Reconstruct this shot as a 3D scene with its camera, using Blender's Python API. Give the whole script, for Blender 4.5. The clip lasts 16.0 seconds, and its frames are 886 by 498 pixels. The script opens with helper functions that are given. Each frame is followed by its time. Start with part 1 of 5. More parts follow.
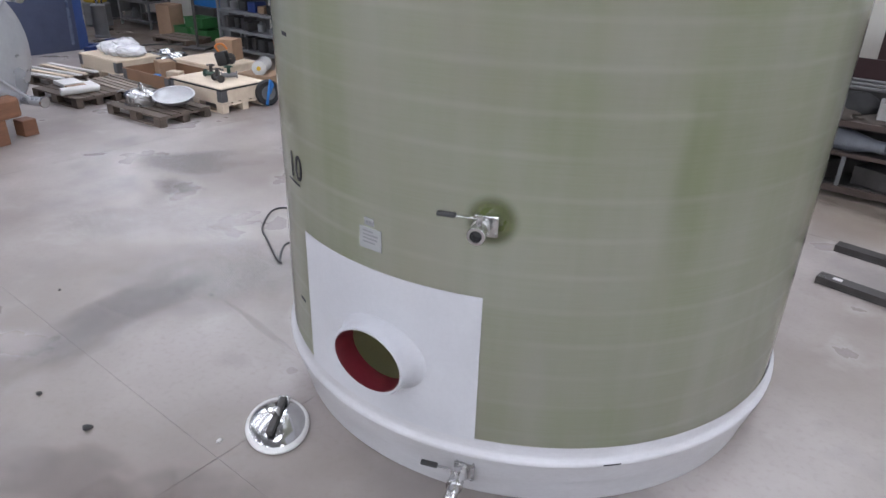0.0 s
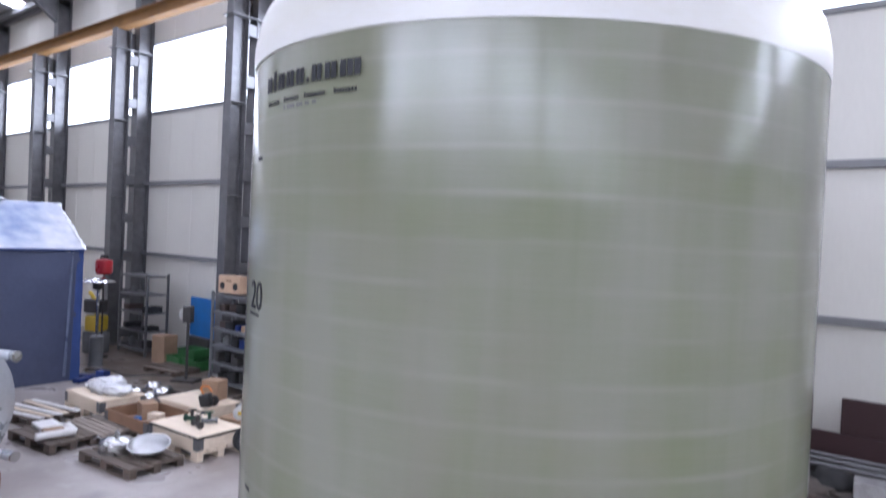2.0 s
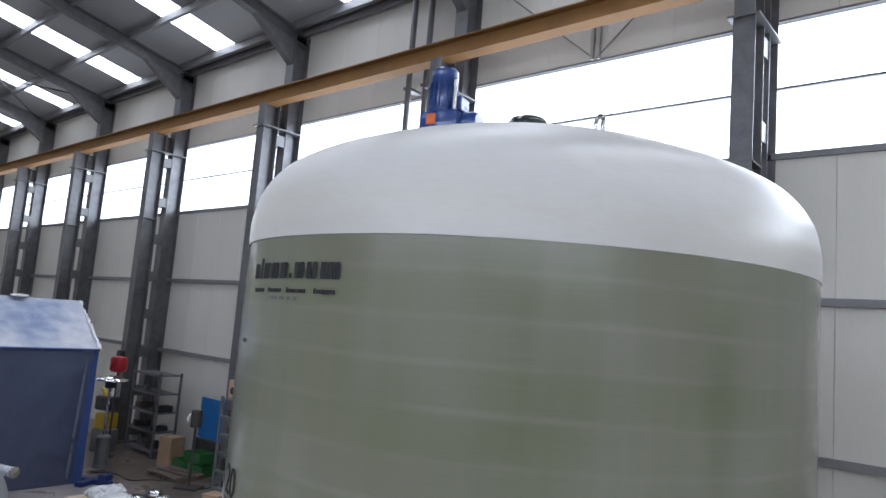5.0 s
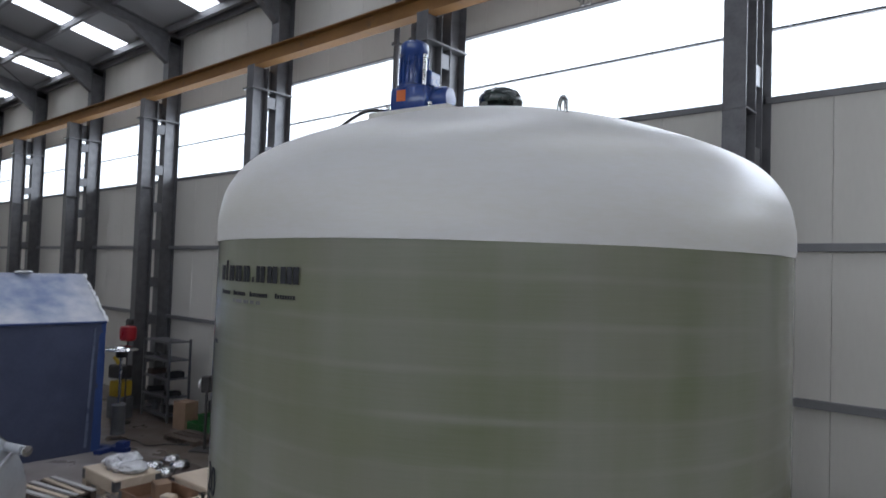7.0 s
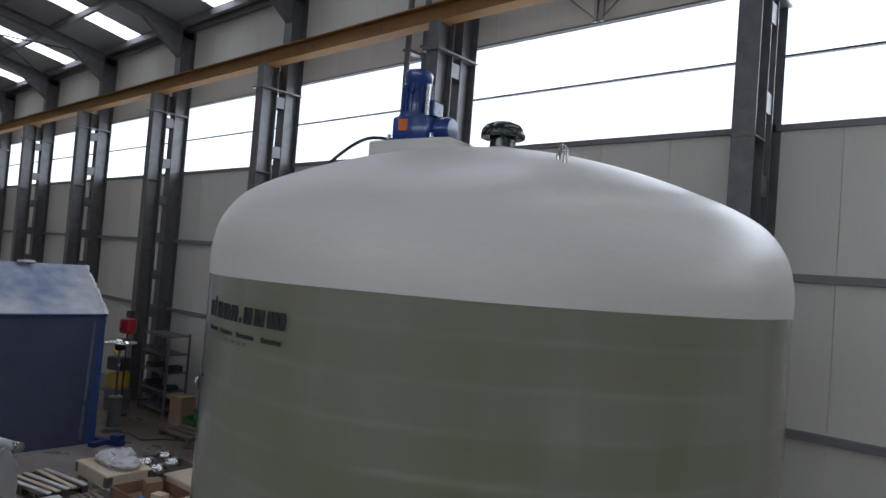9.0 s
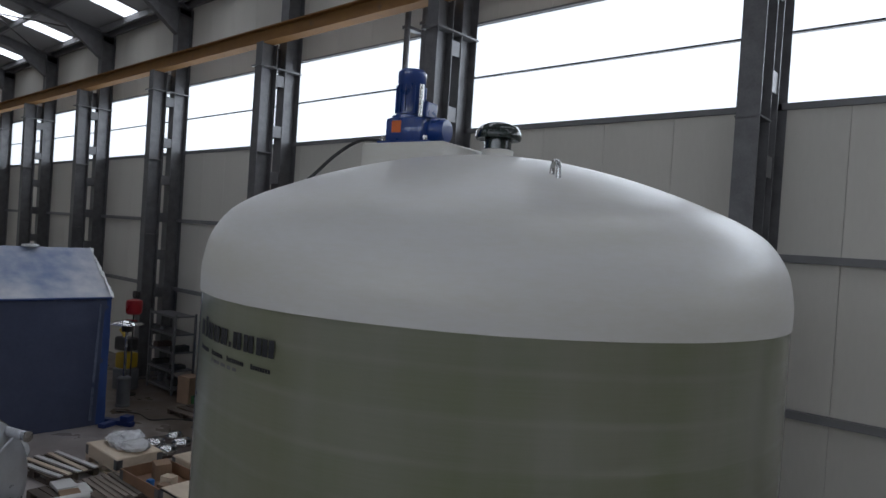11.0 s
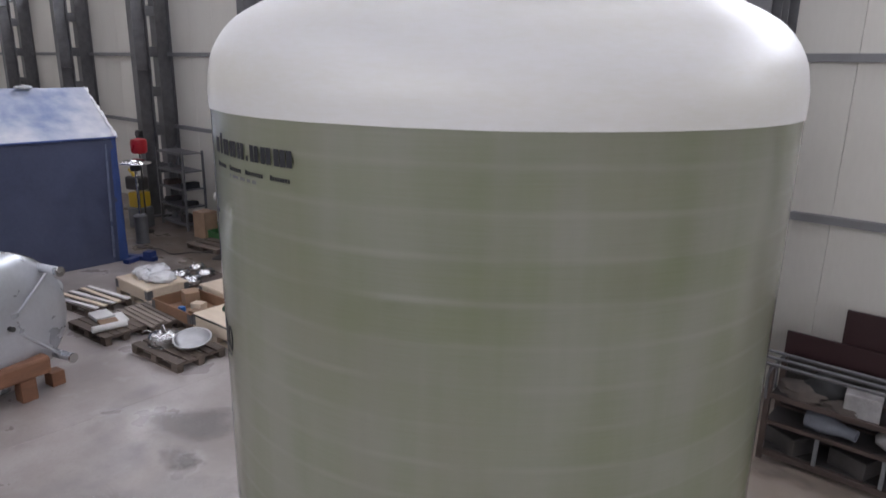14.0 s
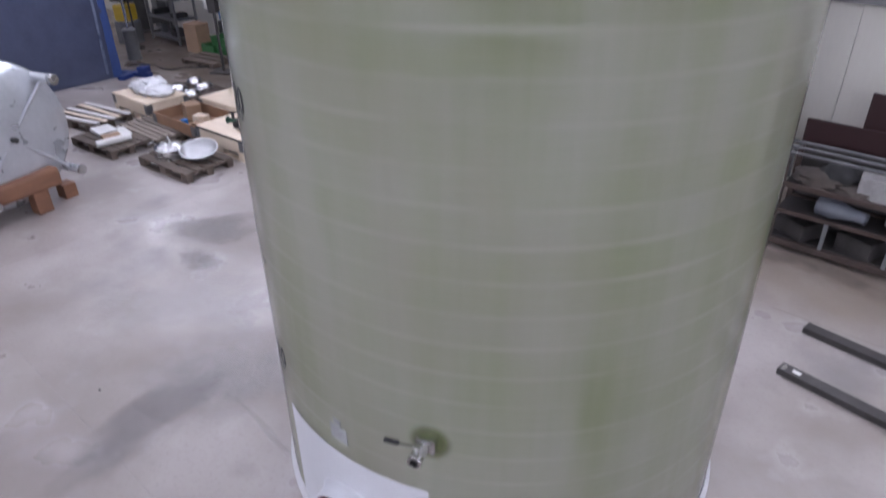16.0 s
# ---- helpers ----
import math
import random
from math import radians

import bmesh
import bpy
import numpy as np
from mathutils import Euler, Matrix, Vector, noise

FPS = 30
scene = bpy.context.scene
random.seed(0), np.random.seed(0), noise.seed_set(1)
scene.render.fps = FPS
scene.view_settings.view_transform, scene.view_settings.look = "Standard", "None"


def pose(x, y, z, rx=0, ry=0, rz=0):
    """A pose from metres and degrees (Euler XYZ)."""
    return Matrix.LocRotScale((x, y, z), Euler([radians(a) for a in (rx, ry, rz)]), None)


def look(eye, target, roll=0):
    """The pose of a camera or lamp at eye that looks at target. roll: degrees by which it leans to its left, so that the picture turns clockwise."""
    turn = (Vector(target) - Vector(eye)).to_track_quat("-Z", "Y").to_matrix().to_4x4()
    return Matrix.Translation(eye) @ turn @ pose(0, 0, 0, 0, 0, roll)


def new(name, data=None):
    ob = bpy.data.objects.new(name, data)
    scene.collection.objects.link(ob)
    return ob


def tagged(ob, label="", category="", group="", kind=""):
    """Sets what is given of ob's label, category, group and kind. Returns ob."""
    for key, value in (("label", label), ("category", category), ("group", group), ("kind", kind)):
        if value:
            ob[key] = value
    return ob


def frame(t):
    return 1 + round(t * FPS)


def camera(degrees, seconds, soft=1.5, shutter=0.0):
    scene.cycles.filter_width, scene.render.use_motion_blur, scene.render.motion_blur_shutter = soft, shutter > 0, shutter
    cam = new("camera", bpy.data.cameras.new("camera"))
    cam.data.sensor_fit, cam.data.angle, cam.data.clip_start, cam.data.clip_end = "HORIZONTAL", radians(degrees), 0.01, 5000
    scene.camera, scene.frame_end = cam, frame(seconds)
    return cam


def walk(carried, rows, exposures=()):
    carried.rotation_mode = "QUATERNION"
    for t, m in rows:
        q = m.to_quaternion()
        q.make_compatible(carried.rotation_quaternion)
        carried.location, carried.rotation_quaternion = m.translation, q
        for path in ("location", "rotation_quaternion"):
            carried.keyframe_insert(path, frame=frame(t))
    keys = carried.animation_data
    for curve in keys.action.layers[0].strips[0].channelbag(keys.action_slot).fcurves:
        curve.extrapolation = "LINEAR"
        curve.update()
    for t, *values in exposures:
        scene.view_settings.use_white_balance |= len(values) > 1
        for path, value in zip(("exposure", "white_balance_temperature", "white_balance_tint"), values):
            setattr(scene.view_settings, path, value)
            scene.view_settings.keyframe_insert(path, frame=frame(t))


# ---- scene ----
cam = camera(66.7, 16.0, soft=1.5, shutter=0.5)
# seconds, eye x y z, yaw, pitch, roll
PATH = [
    (0.0, -0.959, -1.448, 2.575, 38.25, -26.13, 1.71),
    (0.5, -0.900, -1.461, 2.740, 39.36, -26.58, 0.46),
    (1.0, -0.895, -1.399, 2.861, 38.16, -18.01, 2.00),
    (1.5, -0.901, -1.346, 3.103, 38.12, -8.20, 2.49),
    (2.0, -0.902, -1.349, 3.291, 38.15, -0.93, 2.62),
    (2.5, -0.892, -1.370, 3.336, 39.29, 5.36, 3.69),
    (3.0, -0.845, -1.345, 3.369, 39.43, 8.14, 4.53),
    (3.5, -0.804, -1.319, 3.421, 41.49, 7.70, 4.51),
    (4.0, -0.787, -1.313, 3.558, 41.60, 7.29, 5.15),
    (6.5, -0.721, -1.132, 3.893, 39.47, 3.88, 2.73),
    (7.0, -0.660, -1.120, 3.965, 41.01, 2.05, 1.89),
    (7.5, -0.643, -1.118, 4.072, 42.38, -0.84, 2.26),
    (8.0, -0.642, -1.115, 4.138, 41.27, 1.80, 3.85),
    (8.5, -0.646, -1.095, 4.147, 41.30, 2.24, 4.41),
    (11.0, -0.643, -1.002, 4.389, 41.77, -0.77, 3.75),
    (11.5, -0.643, -1.014, 4.396, 42.06, -0.33, 4.07),
    (12.0, -0.652, -1.003, 4.385, 41.60, -2.02, 4.07),
    (12.5, -0.651, -1.021, 4.373, 41.78, -6.08, 4.08),
    (13.0, -0.640, -1.030, 4.337, 41.73, -10.82, 2.85),
    (13.5, -0.631, -1.048, 4.314, 41.41, -13.60, 1.89),
    (14.0, -0.641, -1.054, 4.295, 41.62, -15.35, 0.90),
    (14.5, -0.638, -1.066, 4.261, 41.65, -19.38, -0.05),
    (15.0, -0.644, -1.070, 4.237, 41.82, -22.17, -0.63),
    (15.5, -0.652, -1.049, 4.227, 42.46, -26.06, -1.68),
    (16.0, -0.690, -1.109, 3.955, 42.01, -30.11, -0.80),
]
# seconds, stops, kelvin, tint
EXPOSURES = [
    (0.0, 0.26, 6000, 18), (1.0, 0.37, 5950, 18), (2.0, 0.35, 5650, 23), (3.0, 0.03, 5720, 22), (4.0, -0.17, 5780, 18), (6.5, -0.91, 5900, 15), (8.5, -1.34, 5950, 15),
    (11.0, -1.69, 6000, 14), (12.0, -1.74, 6000, 15), (12.5, -1.61, 6150, 17), (13.0, -1.03, 6200, 17), (13.5, -0.58, 6200, 20),
    (14.0, -0.38, 6200, 21), (14.5, -0.31, 6150, 21), (15.0, 0.1, 6000, 25), (15.5, 0.18, 5850, 26), (16.0, 0.2, 5800, 26),
]
walk(cam, [(t, pose(x, y, z, 90 + p, 0, w) @ pose(0, 0, 0, 0, 0, r)) for t, x, y, z, w, p, r in PATH],
     exposures=EXPOSURES)

# ---- light ----
world = bpy.data.worlds.new("sky")
scene.world = world
world.use_nodes = True
wn = world.node_tree
sky = wn.nodes.new("ShaderNodeTexSky")
sky.sky_type, sky.sun_disc = "NISHITA", False
sky.sun_elevation, sky.sun_rotation = radians(48), radians(150)
sky.air_density, sky.dust_density, sky.ozone_density = 1.0, 4.0, 1.0
overcast = wn.nodes.new("ShaderNodeMix")
overcast.data_type = "RGBA"
overcast.inputs["Factor"].default_value = 0.85
overcast.inputs["B"].default_value = (33.0, 33.6, 33.9, 1)
wn.links.new(sky.outputs["Color"], overcast.inputs["A"])
wn.links.new(overcast.outputs["Result"], wn.nodes["Background"].inputs["Color"])
wn.nodes["Background"].inputs["Strength"].default_value = 0.15

sun_data = bpy.data.lights.new("sun", "SUN")
sun_data.energy, sun_data.angle, sun_data.color = 1.0, radians(15), (1.0, 0.97, 0.92)
sun = new("sun", sun_data)
sun.matrix_world = look((0, 0, 30), (-6, 15, 0))

HALL_W, HALL_E, HALL_N, HALL_S = -45.3, 30.0, 8.385, -13.0
RIDGE_Y, EAVE_Z, SLOPE = -2.3, 10.62, 0.2
SILL, HEAD = 6.4, 8.36
# south windows are unseen; they end here to leave the west side darker
SOUTH_X = -8.68


def window_lamp(name, at, target, sx, sy, power):
    data = bpy.data.lights.new(name, "AREA")
    data.shape, data.size, data.size_y, data.energy, data.color = "RECTANGLE", sx, sy, power, (0.95, 0.98, 1.0)
    ob = new(name, data)
    ob.matrix_world = look(at, target)
    return ob


# daylight of the north window band and of the shorter one assumed across the hall
window_lamp("daylight_north", ((HALL_W + HALL_E) / 2, HALL_N + 0.22, 7.35), ((HALL_W + HALL_E) / 2, 0, 6.6), HALL_E - HALL_W - 1, 1.8, 2500)
window_lamp("daylight_south", ((SOUTH_X + HALL_E) / 2, HALL_S - 0.22, 7.35), ((SOUTH_X + HALL_E) / 2, 0, 6.6), HALL_E - SOUTH_X - 1, 1.8, 1700)


# ---- materials ----
def mat(name, a, b=None, rough=0.5, metal=0.0, scale=4.0, fine=60.0, bump=0.1, coat=0.0, stretch=(1, 1, 1), amount=0.5,
        random_tone=0.0, translucent=0.0, wear=None):
    """Two tones mixed by a broad and a fine noise, with relief and uneven gloss."""
    m = bpy.data.materials.new(name)
    m.use_nodes = True
    t = m.node_tree
    n, l = t.nodes, t.links
    p = n["Principled BSDF"]
    b = b or tuple(c * 0.75 for c in a)
    co = n.new("ShaderNodeTexCoord")
    mp = n.new("ShaderNodeMapping")
    mp.inputs["Scale"].default_value = stretch
    l.new(co.outputs["Object"], mp.inputs["Vector"])
    n1, n2 = n.new("ShaderNodeTexNoise"), n.new("ShaderNodeTexNoise")
    for q, s, d in ((n1, scale, 5), (n2, fine, 3)):
        q.inputs["Scale"].default_value, q.inputs["Detail"].default_value = s, d
        l.new(mp.outputs["Vector"], q.inputs["Vector"])
    add = n.new("ShaderNodeMath")
    add.operation = "MULTIPLY_ADD"
    l.new(n2.outputs["Fac"], add.inputs[0])
    add.inputs[1].default_value = 0.35
    l.new(n1.outputs["Fac"], add.inputs[2])
    ramp = n.new("ShaderNodeMapRange")
    ramp.inputs["From Min"].default_value, ramp.inputs["From Max"].default_value = 0.675 - amount / 2, 0.675 + amount / 2
    l.new(add.outputs[0], ramp.inputs["Value"])
    mix = n.new("ShaderNodeMix")
    mix.data_type = "RGBA"
    mix.inputs["A"].default_value, mix.inputs["B"].default_value = (*b, 1), (*a, 1)
    l.new(ramp.outputs["Result"], mix.inputs["Factor"])
    colour = mix.outputs["Result"]
    if wear:
        n3 = n.new("ShaderNodeTexNoise")
        n3.inputs["Scale"].default_value, n3.inputs["Detail"].default_value = wear[1], 6
        l.new(co.outputs["Object"], n3.inputs["Vector"])
        r3 = n.new("ShaderNodeMapRange")
        r3.inputs["From Min"].default_value, r3.inputs["From Max"].default_value = wear[2], wear[2] + 0.08
        r3.inputs["To Max"].default_value = wear[3]
        l.new(n3.outputs["Fac"], r3.inputs["Value"])
        mw = n.new("ShaderNodeMix")
        mw.data_type = "RGBA"
        mw.inputs["B"].default_value = (*wear[0], 1)
        l.new(r3.outputs["Result"], mw.inputs["Factor"])
        l.new(colour, mw.inputs["A"])
        colour = mw.outputs["Result"]
    if random_tone:
        info, hsv, mr = n.new("ShaderNodeObjectInfo"), n.new("ShaderNodeHueSaturation"), n.new("ShaderNodeMapRange")
        mr.inputs["To Min"].default_value, mr.inputs["To Max"].default_value = 1 - random_tone, 1 + random_tone
        l.new(info.outputs["Random"], mr.inputs["Value"])
        l.new(mr.outputs["Result"], hsv.inputs["Value"])
        l.new(colour, hsv.inputs["Color"])
        colour = hsv.outputs["Color"]
    l.new(colour, p.inputs["Base Color"])
    rr = n.new("ShaderNodeMapRange")
    rr.inputs["To Min"].default_value, rr.inputs["To Max"].default_value = max(rough - 0.12, 0.02), min(rough + 0.12, 1)
    l.new(n1.outputs["Fac"], rr.inputs["Value"])
    l.new(rr.outputs["Result"], p.inputs["Roughness"])
    p.inputs["Metallic"].default_value, p.inputs["Coat Weight"].default_value = metal, coat
    if bump:
        bp = n.new("ShaderNodeBump")
        bp.inputs["Strength"].default_value, bp.inputs["Distance"].default_value = bump, 0.01
        l.new(add.outputs[0], bp.inputs["Height"])
        l.new(bp.outputs["Normal"], p.inputs["Normal"])
    if translucent:
        tr, ms = n.new("ShaderNodeBsdfTranslucent"), n.new("ShaderNodeMixShader")
        l.new(colour, tr.inputs["Color"])
        ms.inputs["Fac"].default_value = translucent
        l.new(p.outputs["BSDF"], ms.inputs[1])
        l.new(tr.outputs["BSDF"], ms.inputs[2])
        l.new(ms.outputs["Shader"], n["Material Output"].inputs["Surface"])
    return m


def glass_material(name, tint):
    m = bpy.data.materials.new(name)
    m.use_nodes = True
    n, l = m.node_tree.nodes, m.node_tree.links
    n.remove(n["Principled BSDF"])
    tr, gl, ms, fr = (n.new(k) for k in ("ShaderNodeBsdfTransparent", "ShaderNodeBsdfGlossy", "ShaderNodeMixShader", "ShaderNodeFresnel"))
    tr.inputs["Color"].default_value = (*tint, 1)
    gl.inputs["Roughness"].default_value = 0.08
    fr.inputs["IOR"].default_value = 1.03
    l.new(fr.outputs["Fac"], ms.inputs["Fac"])
    l.new(tr.outputs["BSDF"], ms.inputs[1])
    l.new(gl.outputs["BSDF"], ms.inputs[2])
    l.new(ms.outputs["Shader"], n["Material Output"].inputs["Surface"])
    return m


def glow_sheet(name, strength):
    """Roof sheet that emits light itself, in place of the daylight above it."""
    m = bpy.data.materials.new(name)
    m.use_nodes = True
    n, l = m.node_tree.nodes, m.node_tree.links
    p = n["Principled BSDF"]
    p.inputs["Base Color"].default_value = (0.85, 0.88, 0.9, 1)
    p.inputs["Roughness"].default_value = 0.4
    p.inputs["Emission Color"].default_value = (0.95, 0.98, 1.0, 1)
    p.inputs["Emission Strength"].default_value = strength
    return m


def resin_material(name):
    """Filament-wound green resin: winding bands one above another, faint upright streaks and a glossy skin."""
    m = bpy.data.materials.new(name)
    m.use_nodes = True
    n, l = m.node_tree.nodes, m.node_tree.links
    p = n["Principled BSDF"]
    co = n.new("ShaderNodeTexCoord")
    sep = n.new("ShaderNodeSeparateXYZ")
    l.new(co.outputs["Object"], sep.inputs[0])

    def noise_at(scale, stretch, detail=4):
        mp, q = n.new("ShaderNodeMapping"), n.new("ShaderNodeTexNoise")
        mp.inputs["Scale"].default_value = stretch
        q.inputs["Scale"].default_value, q.inputs["Detail"].default_value = scale, detail
        l.new(co.outputs["Object"], mp.inputs["Vector"])
        l.new(mp.outputs["Vector"], q.inputs["Vector"])
        return q.outputs["Fac"]

    def maths(op, a, b, c=None):
        q = n.new("ShaderNodeMath")
        q.operation = op
        for i, v in enumerate((a, b, c)):
            if v is None:
                continue
            if isinstance(v, (int, float)):
                q.inputs[i].default_value = v
            else:
                l.new(v, q.inputs[i])
        return q.outputs[0]

    wobble = noise_at(0.6, (1, 1, 0.4))
    height = maths("MULTIPLY_ADD", wobble, 0.05, sep.outputs["Z"])
    turn = maths("FRACT", maths("DIVIDE", maths("ADD", height, 0.0235), 0.167), 0)
    edge = maths("ABSOLUTE", maths("SUBTRACT", turn, 0.5), 0)
    mr = n.new("ShaderNodeMapRange")
    mr.interpolation_type = "SMOOTHSTEP"
    mr.inputs["From Min"].default_value, mr.inputs["From Max"].default_value = 0.36, 0.5
    l.new(edge, mr.inputs["Value"])
    patchy = maths("MAXIMUM", maths("MULTIPLY_ADD", noise_at(2.0, (1, 1, 1.6), 5), 3.8, -1.35), 0.12)
    band = maths("MULTIPLY", mr.outputs["Result"], patchy)
    fibre = noise_at(14, (0.3, 0.3, 9), 4)
    streak = noise_at(3.2, (1.3, 1.3, 0.16), 3)
    cloud = noise_at(0.9, (1, 1, 0.8), 3)

    tone = n.new("ShaderNodeMix")
    tone.data_type = "RGBA"
    tone.inputs["A"].default_value, tone.inputs["B"].default_value = (*RESIN_DARK, 1), (*RESIN_LIGHT, 1)
    f = maths("MULTIPLY_ADD", streak, 1.5, -0.58)
    f = maths("MULTIPLY_ADD", cloud, 1.4, maths("SUBTRACT", f, 0.5))
    f = maths("MULTIPLY_ADD", fibre, 0.6, maths("SUBTRACT", f, 0.12))
    # each turn of winding has a tone of its own, which fades in and out round the tank
    lap = n.new("ShaderNodeCombineXYZ")
    l.new(maths("MULTIPLY", sep.outputs["X"], 0.45), lap.inputs[0])
    l.new(maths("MULTIPLY", sep.outputs["Y"], 0.45), lap.inputs[1])
    l.new(maths("MULTIPLY", maths("FLOOR", maths("DIVIDE", maths("ADD", height, 0.0235), 0.167), 0), 3.7), lap.inputs[2])
    laps = n.new("ShaderNodeTexNoise")
    laps.inputs["Scale"].default_value, laps.inputs["Detail"].default_value = 1.0, 2
    l.new(lap.outputs[0], laps.inputs["Vector"])
    f = maths("MULTIPLY_ADD", laps.outputs["Fac"], 0.95, maths("SUBTRACT", f, 0.475))
    # upright runs of resin
    runs = noise_at(7.0, (1.0, 1.0, 0.07), 3)
    f = maths("MULTIPLY_ADD", runs, 1.15, maths("SUBTRACT", f, 0.535))
    clampf = n.new("ShaderNodeClamp")
    l.new(f, clampf.inputs["Value"])
    l.new(clampf.outputs[0], tone.inputs["Factor"])
    pale = n.new("ShaderNodeMix")
    pale.data_type = "RGBA"
    pale.inputs["B"].default_value = (*RESIN_BAND, 1)
    warm = n.new("ShaderNodeMix")
    warm.data_type = "RGBA"
    warm.inputs["B"].default_value = (*RESIN_WARM, 1)
    blotch = n.new("ShaderNodeMapRange")
    blotch.inputs["From Min"].default_value, blotch.inputs["From Max"].default_value, blotch.inputs["To Max"].default_value = 0.50, 0.66, 0.4
    l.new(noise_at(1.5, (1.2, 1.2, 0.55), 4), blotch.inputs["Value"])
    l.new(blotch.outputs["Result"], warm.inputs["Factor"])
    l.new(tone.outputs["Result"], warm.inputs["A"])
    l.new(warm.outputs["Result"], pale.inputs["A"])
    l.new(maths("MULTIPLY", band, 0.48), pale.inputs["Factor"])
    l.new(pale.outputs["Result"], p.inputs["Base Color"])
    p.inputs["Roughness"].default_value = 0.5
    p.inputs["Specular IOR Level"].default_value = 0.15
    relief = maths("MULTIPLY_ADD", band, 0.12, maths("MULTIPLY_ADD", fibre, 0.25, maths("MULTIPLY", cloud, 0.5)))
    bp = n.new("ShaderNodeBump")
    bp.inputs["Strength"].default_value, bp.inputs["Distance"].default_value = 0.18, 0.012
    l.new(relief, bp.inputs["Height"])
    l.new(bp.outputs["Normal"], p.inputs["Normal"])
    tr, ms = n.new("ShaderNodeBsdfTranslucent"), n.new("ShaderNodeMixShader")
    tr.inputs["Color"].default_value = (0.63, 0.64, 0.48, 1)
    ms.inputs["Fac"].default_value = 0.46
    l.new(p.outputs["BSDF"], ms.inputs[1])
    l.new(tr.outputs["BSDF"], ms.inputs[2])
    # clear glossy skin over the fibres
    skin, gloss, fr = n.new("ShaderNodeMixShader"), n.new("ShaderNodeBsdfGlossy"), n.new("ShaderNodeFresnel")
    gloss.inputs["Roughness"].default_value = 0.16
    fr.inputs["IOR"].default_value = 1.5
    l.new(bp.outputs["Normal"], gloss.inputs["Normal"])
    l.new(fr.outputs["Fac"], skin.inputs["Fac"])
    l.new(ms.outputs["Shader"], skin.inputs[1])
    l.new(gloss.outputs["BSDF"], skin.inputs[2])
    l.new(skin.outputs["Shader"], n["Material Output"].inputs["Surface"])
    return m


def film_material(name):
    """Thin crumpled clear film: partly see-through, milky in the folds, glossy."""
    m = mat(name, (0.92, 0.93, 0.94), (0.8, 0.81, 0.83), rough=0.16, scale=6, fine=24, bump=0.4, coat=0.5, translucent=0.15)
    n, l = m.node_tree.nodes, m.node_tree.links
    out = n["Material Output"].inputs["Surface"]
    solid = out.links[0].from_socket
    tr, ms = n.new("ShaderNodeBsdfTransparent"), n.new("ShaderNodeMixShader")
    tr.inputs["Color"].default_value = (0.93, 0.94, 0.95, 1)
    ms.inputs["Fac"].default_value = 0.14
    l.new(solid, ms.inputs[1])
    l.new(tr.outputs["BSDF"], ms.inputs[2])
    l.new(ms.outputs["Shader"], out)
    return m


def stain_material(name, tone, strength):
    """A flat spill on the floor with a ragged edge that thins out."""
    m = mat(name, tone, tuple(c * 0.85 for c in tone), rough=0.45, scale=3, bump=0.0)
    n, l = m.node_tree.nodes, m.node_tree.links
    co, info, dist, q, add, r = (n.new(k) for k in ("ShaderNodeTexCoord", "ShaderNodeObjectInfo", "ShaderNodeVectorMath", "ShaderNodeTexNoise", "ShaderNodeMath", "ShaderNodeMapRange"))
    dist.operation, add.operation = "LENGTH", "MULTIPLY_ADD"
    q.noise_dimensions = "4D"
    q.inputs["Scale"].default_value, q.inputs["Detail"].default_value = 1.7, 5
    l.new(co.outputs["Object"], dist.inputs[0])
    l.new(co.outputs["Object"], q.inputs["Vector"])
    wide = n.new("ShaderNodeMath")
    wide.operation = "MULTIPLY"
    wide.inputs[1].default_value = 40.0
    l.new(info.outputs["Random"], wide.inputs[0])
    l.new(wide.outputs[0], q.inputs["W"])
    l.new(q.outputs["Fac"], add.inputs[0])
    add.inputs[1].default_value = 1.3
    l.new(dist.outputs["Value"], add.inputs[2])
    r.interpolation_type = "SMOOTHSTEP"
    r.inputs["From Min"].default_value, r.inputs["From Max"].default_value = 1.5, 0.95
    r.inputs["To Min"].default_value, r.inputs["To Max"].default_value = 0.0, strength
    l.new(add.outputs[0], r.inputs["Value"])
    tr, ms = n.new("ShaderNodeBsdfTransparent"), n.new("ShaderNodeMixShader")
    l.new(r.outputs["Result"], ms.inputs["Fac"])
    l.new(tr.outputs["BSDF"], ms.inputs[1])
    l.new(n["Principled BSDF"].outputs["BSDF"], ms.inputs[2])
    l.new(ms.outputs["Shader"], n["Material Output"].inputs["Surface"])
    return m


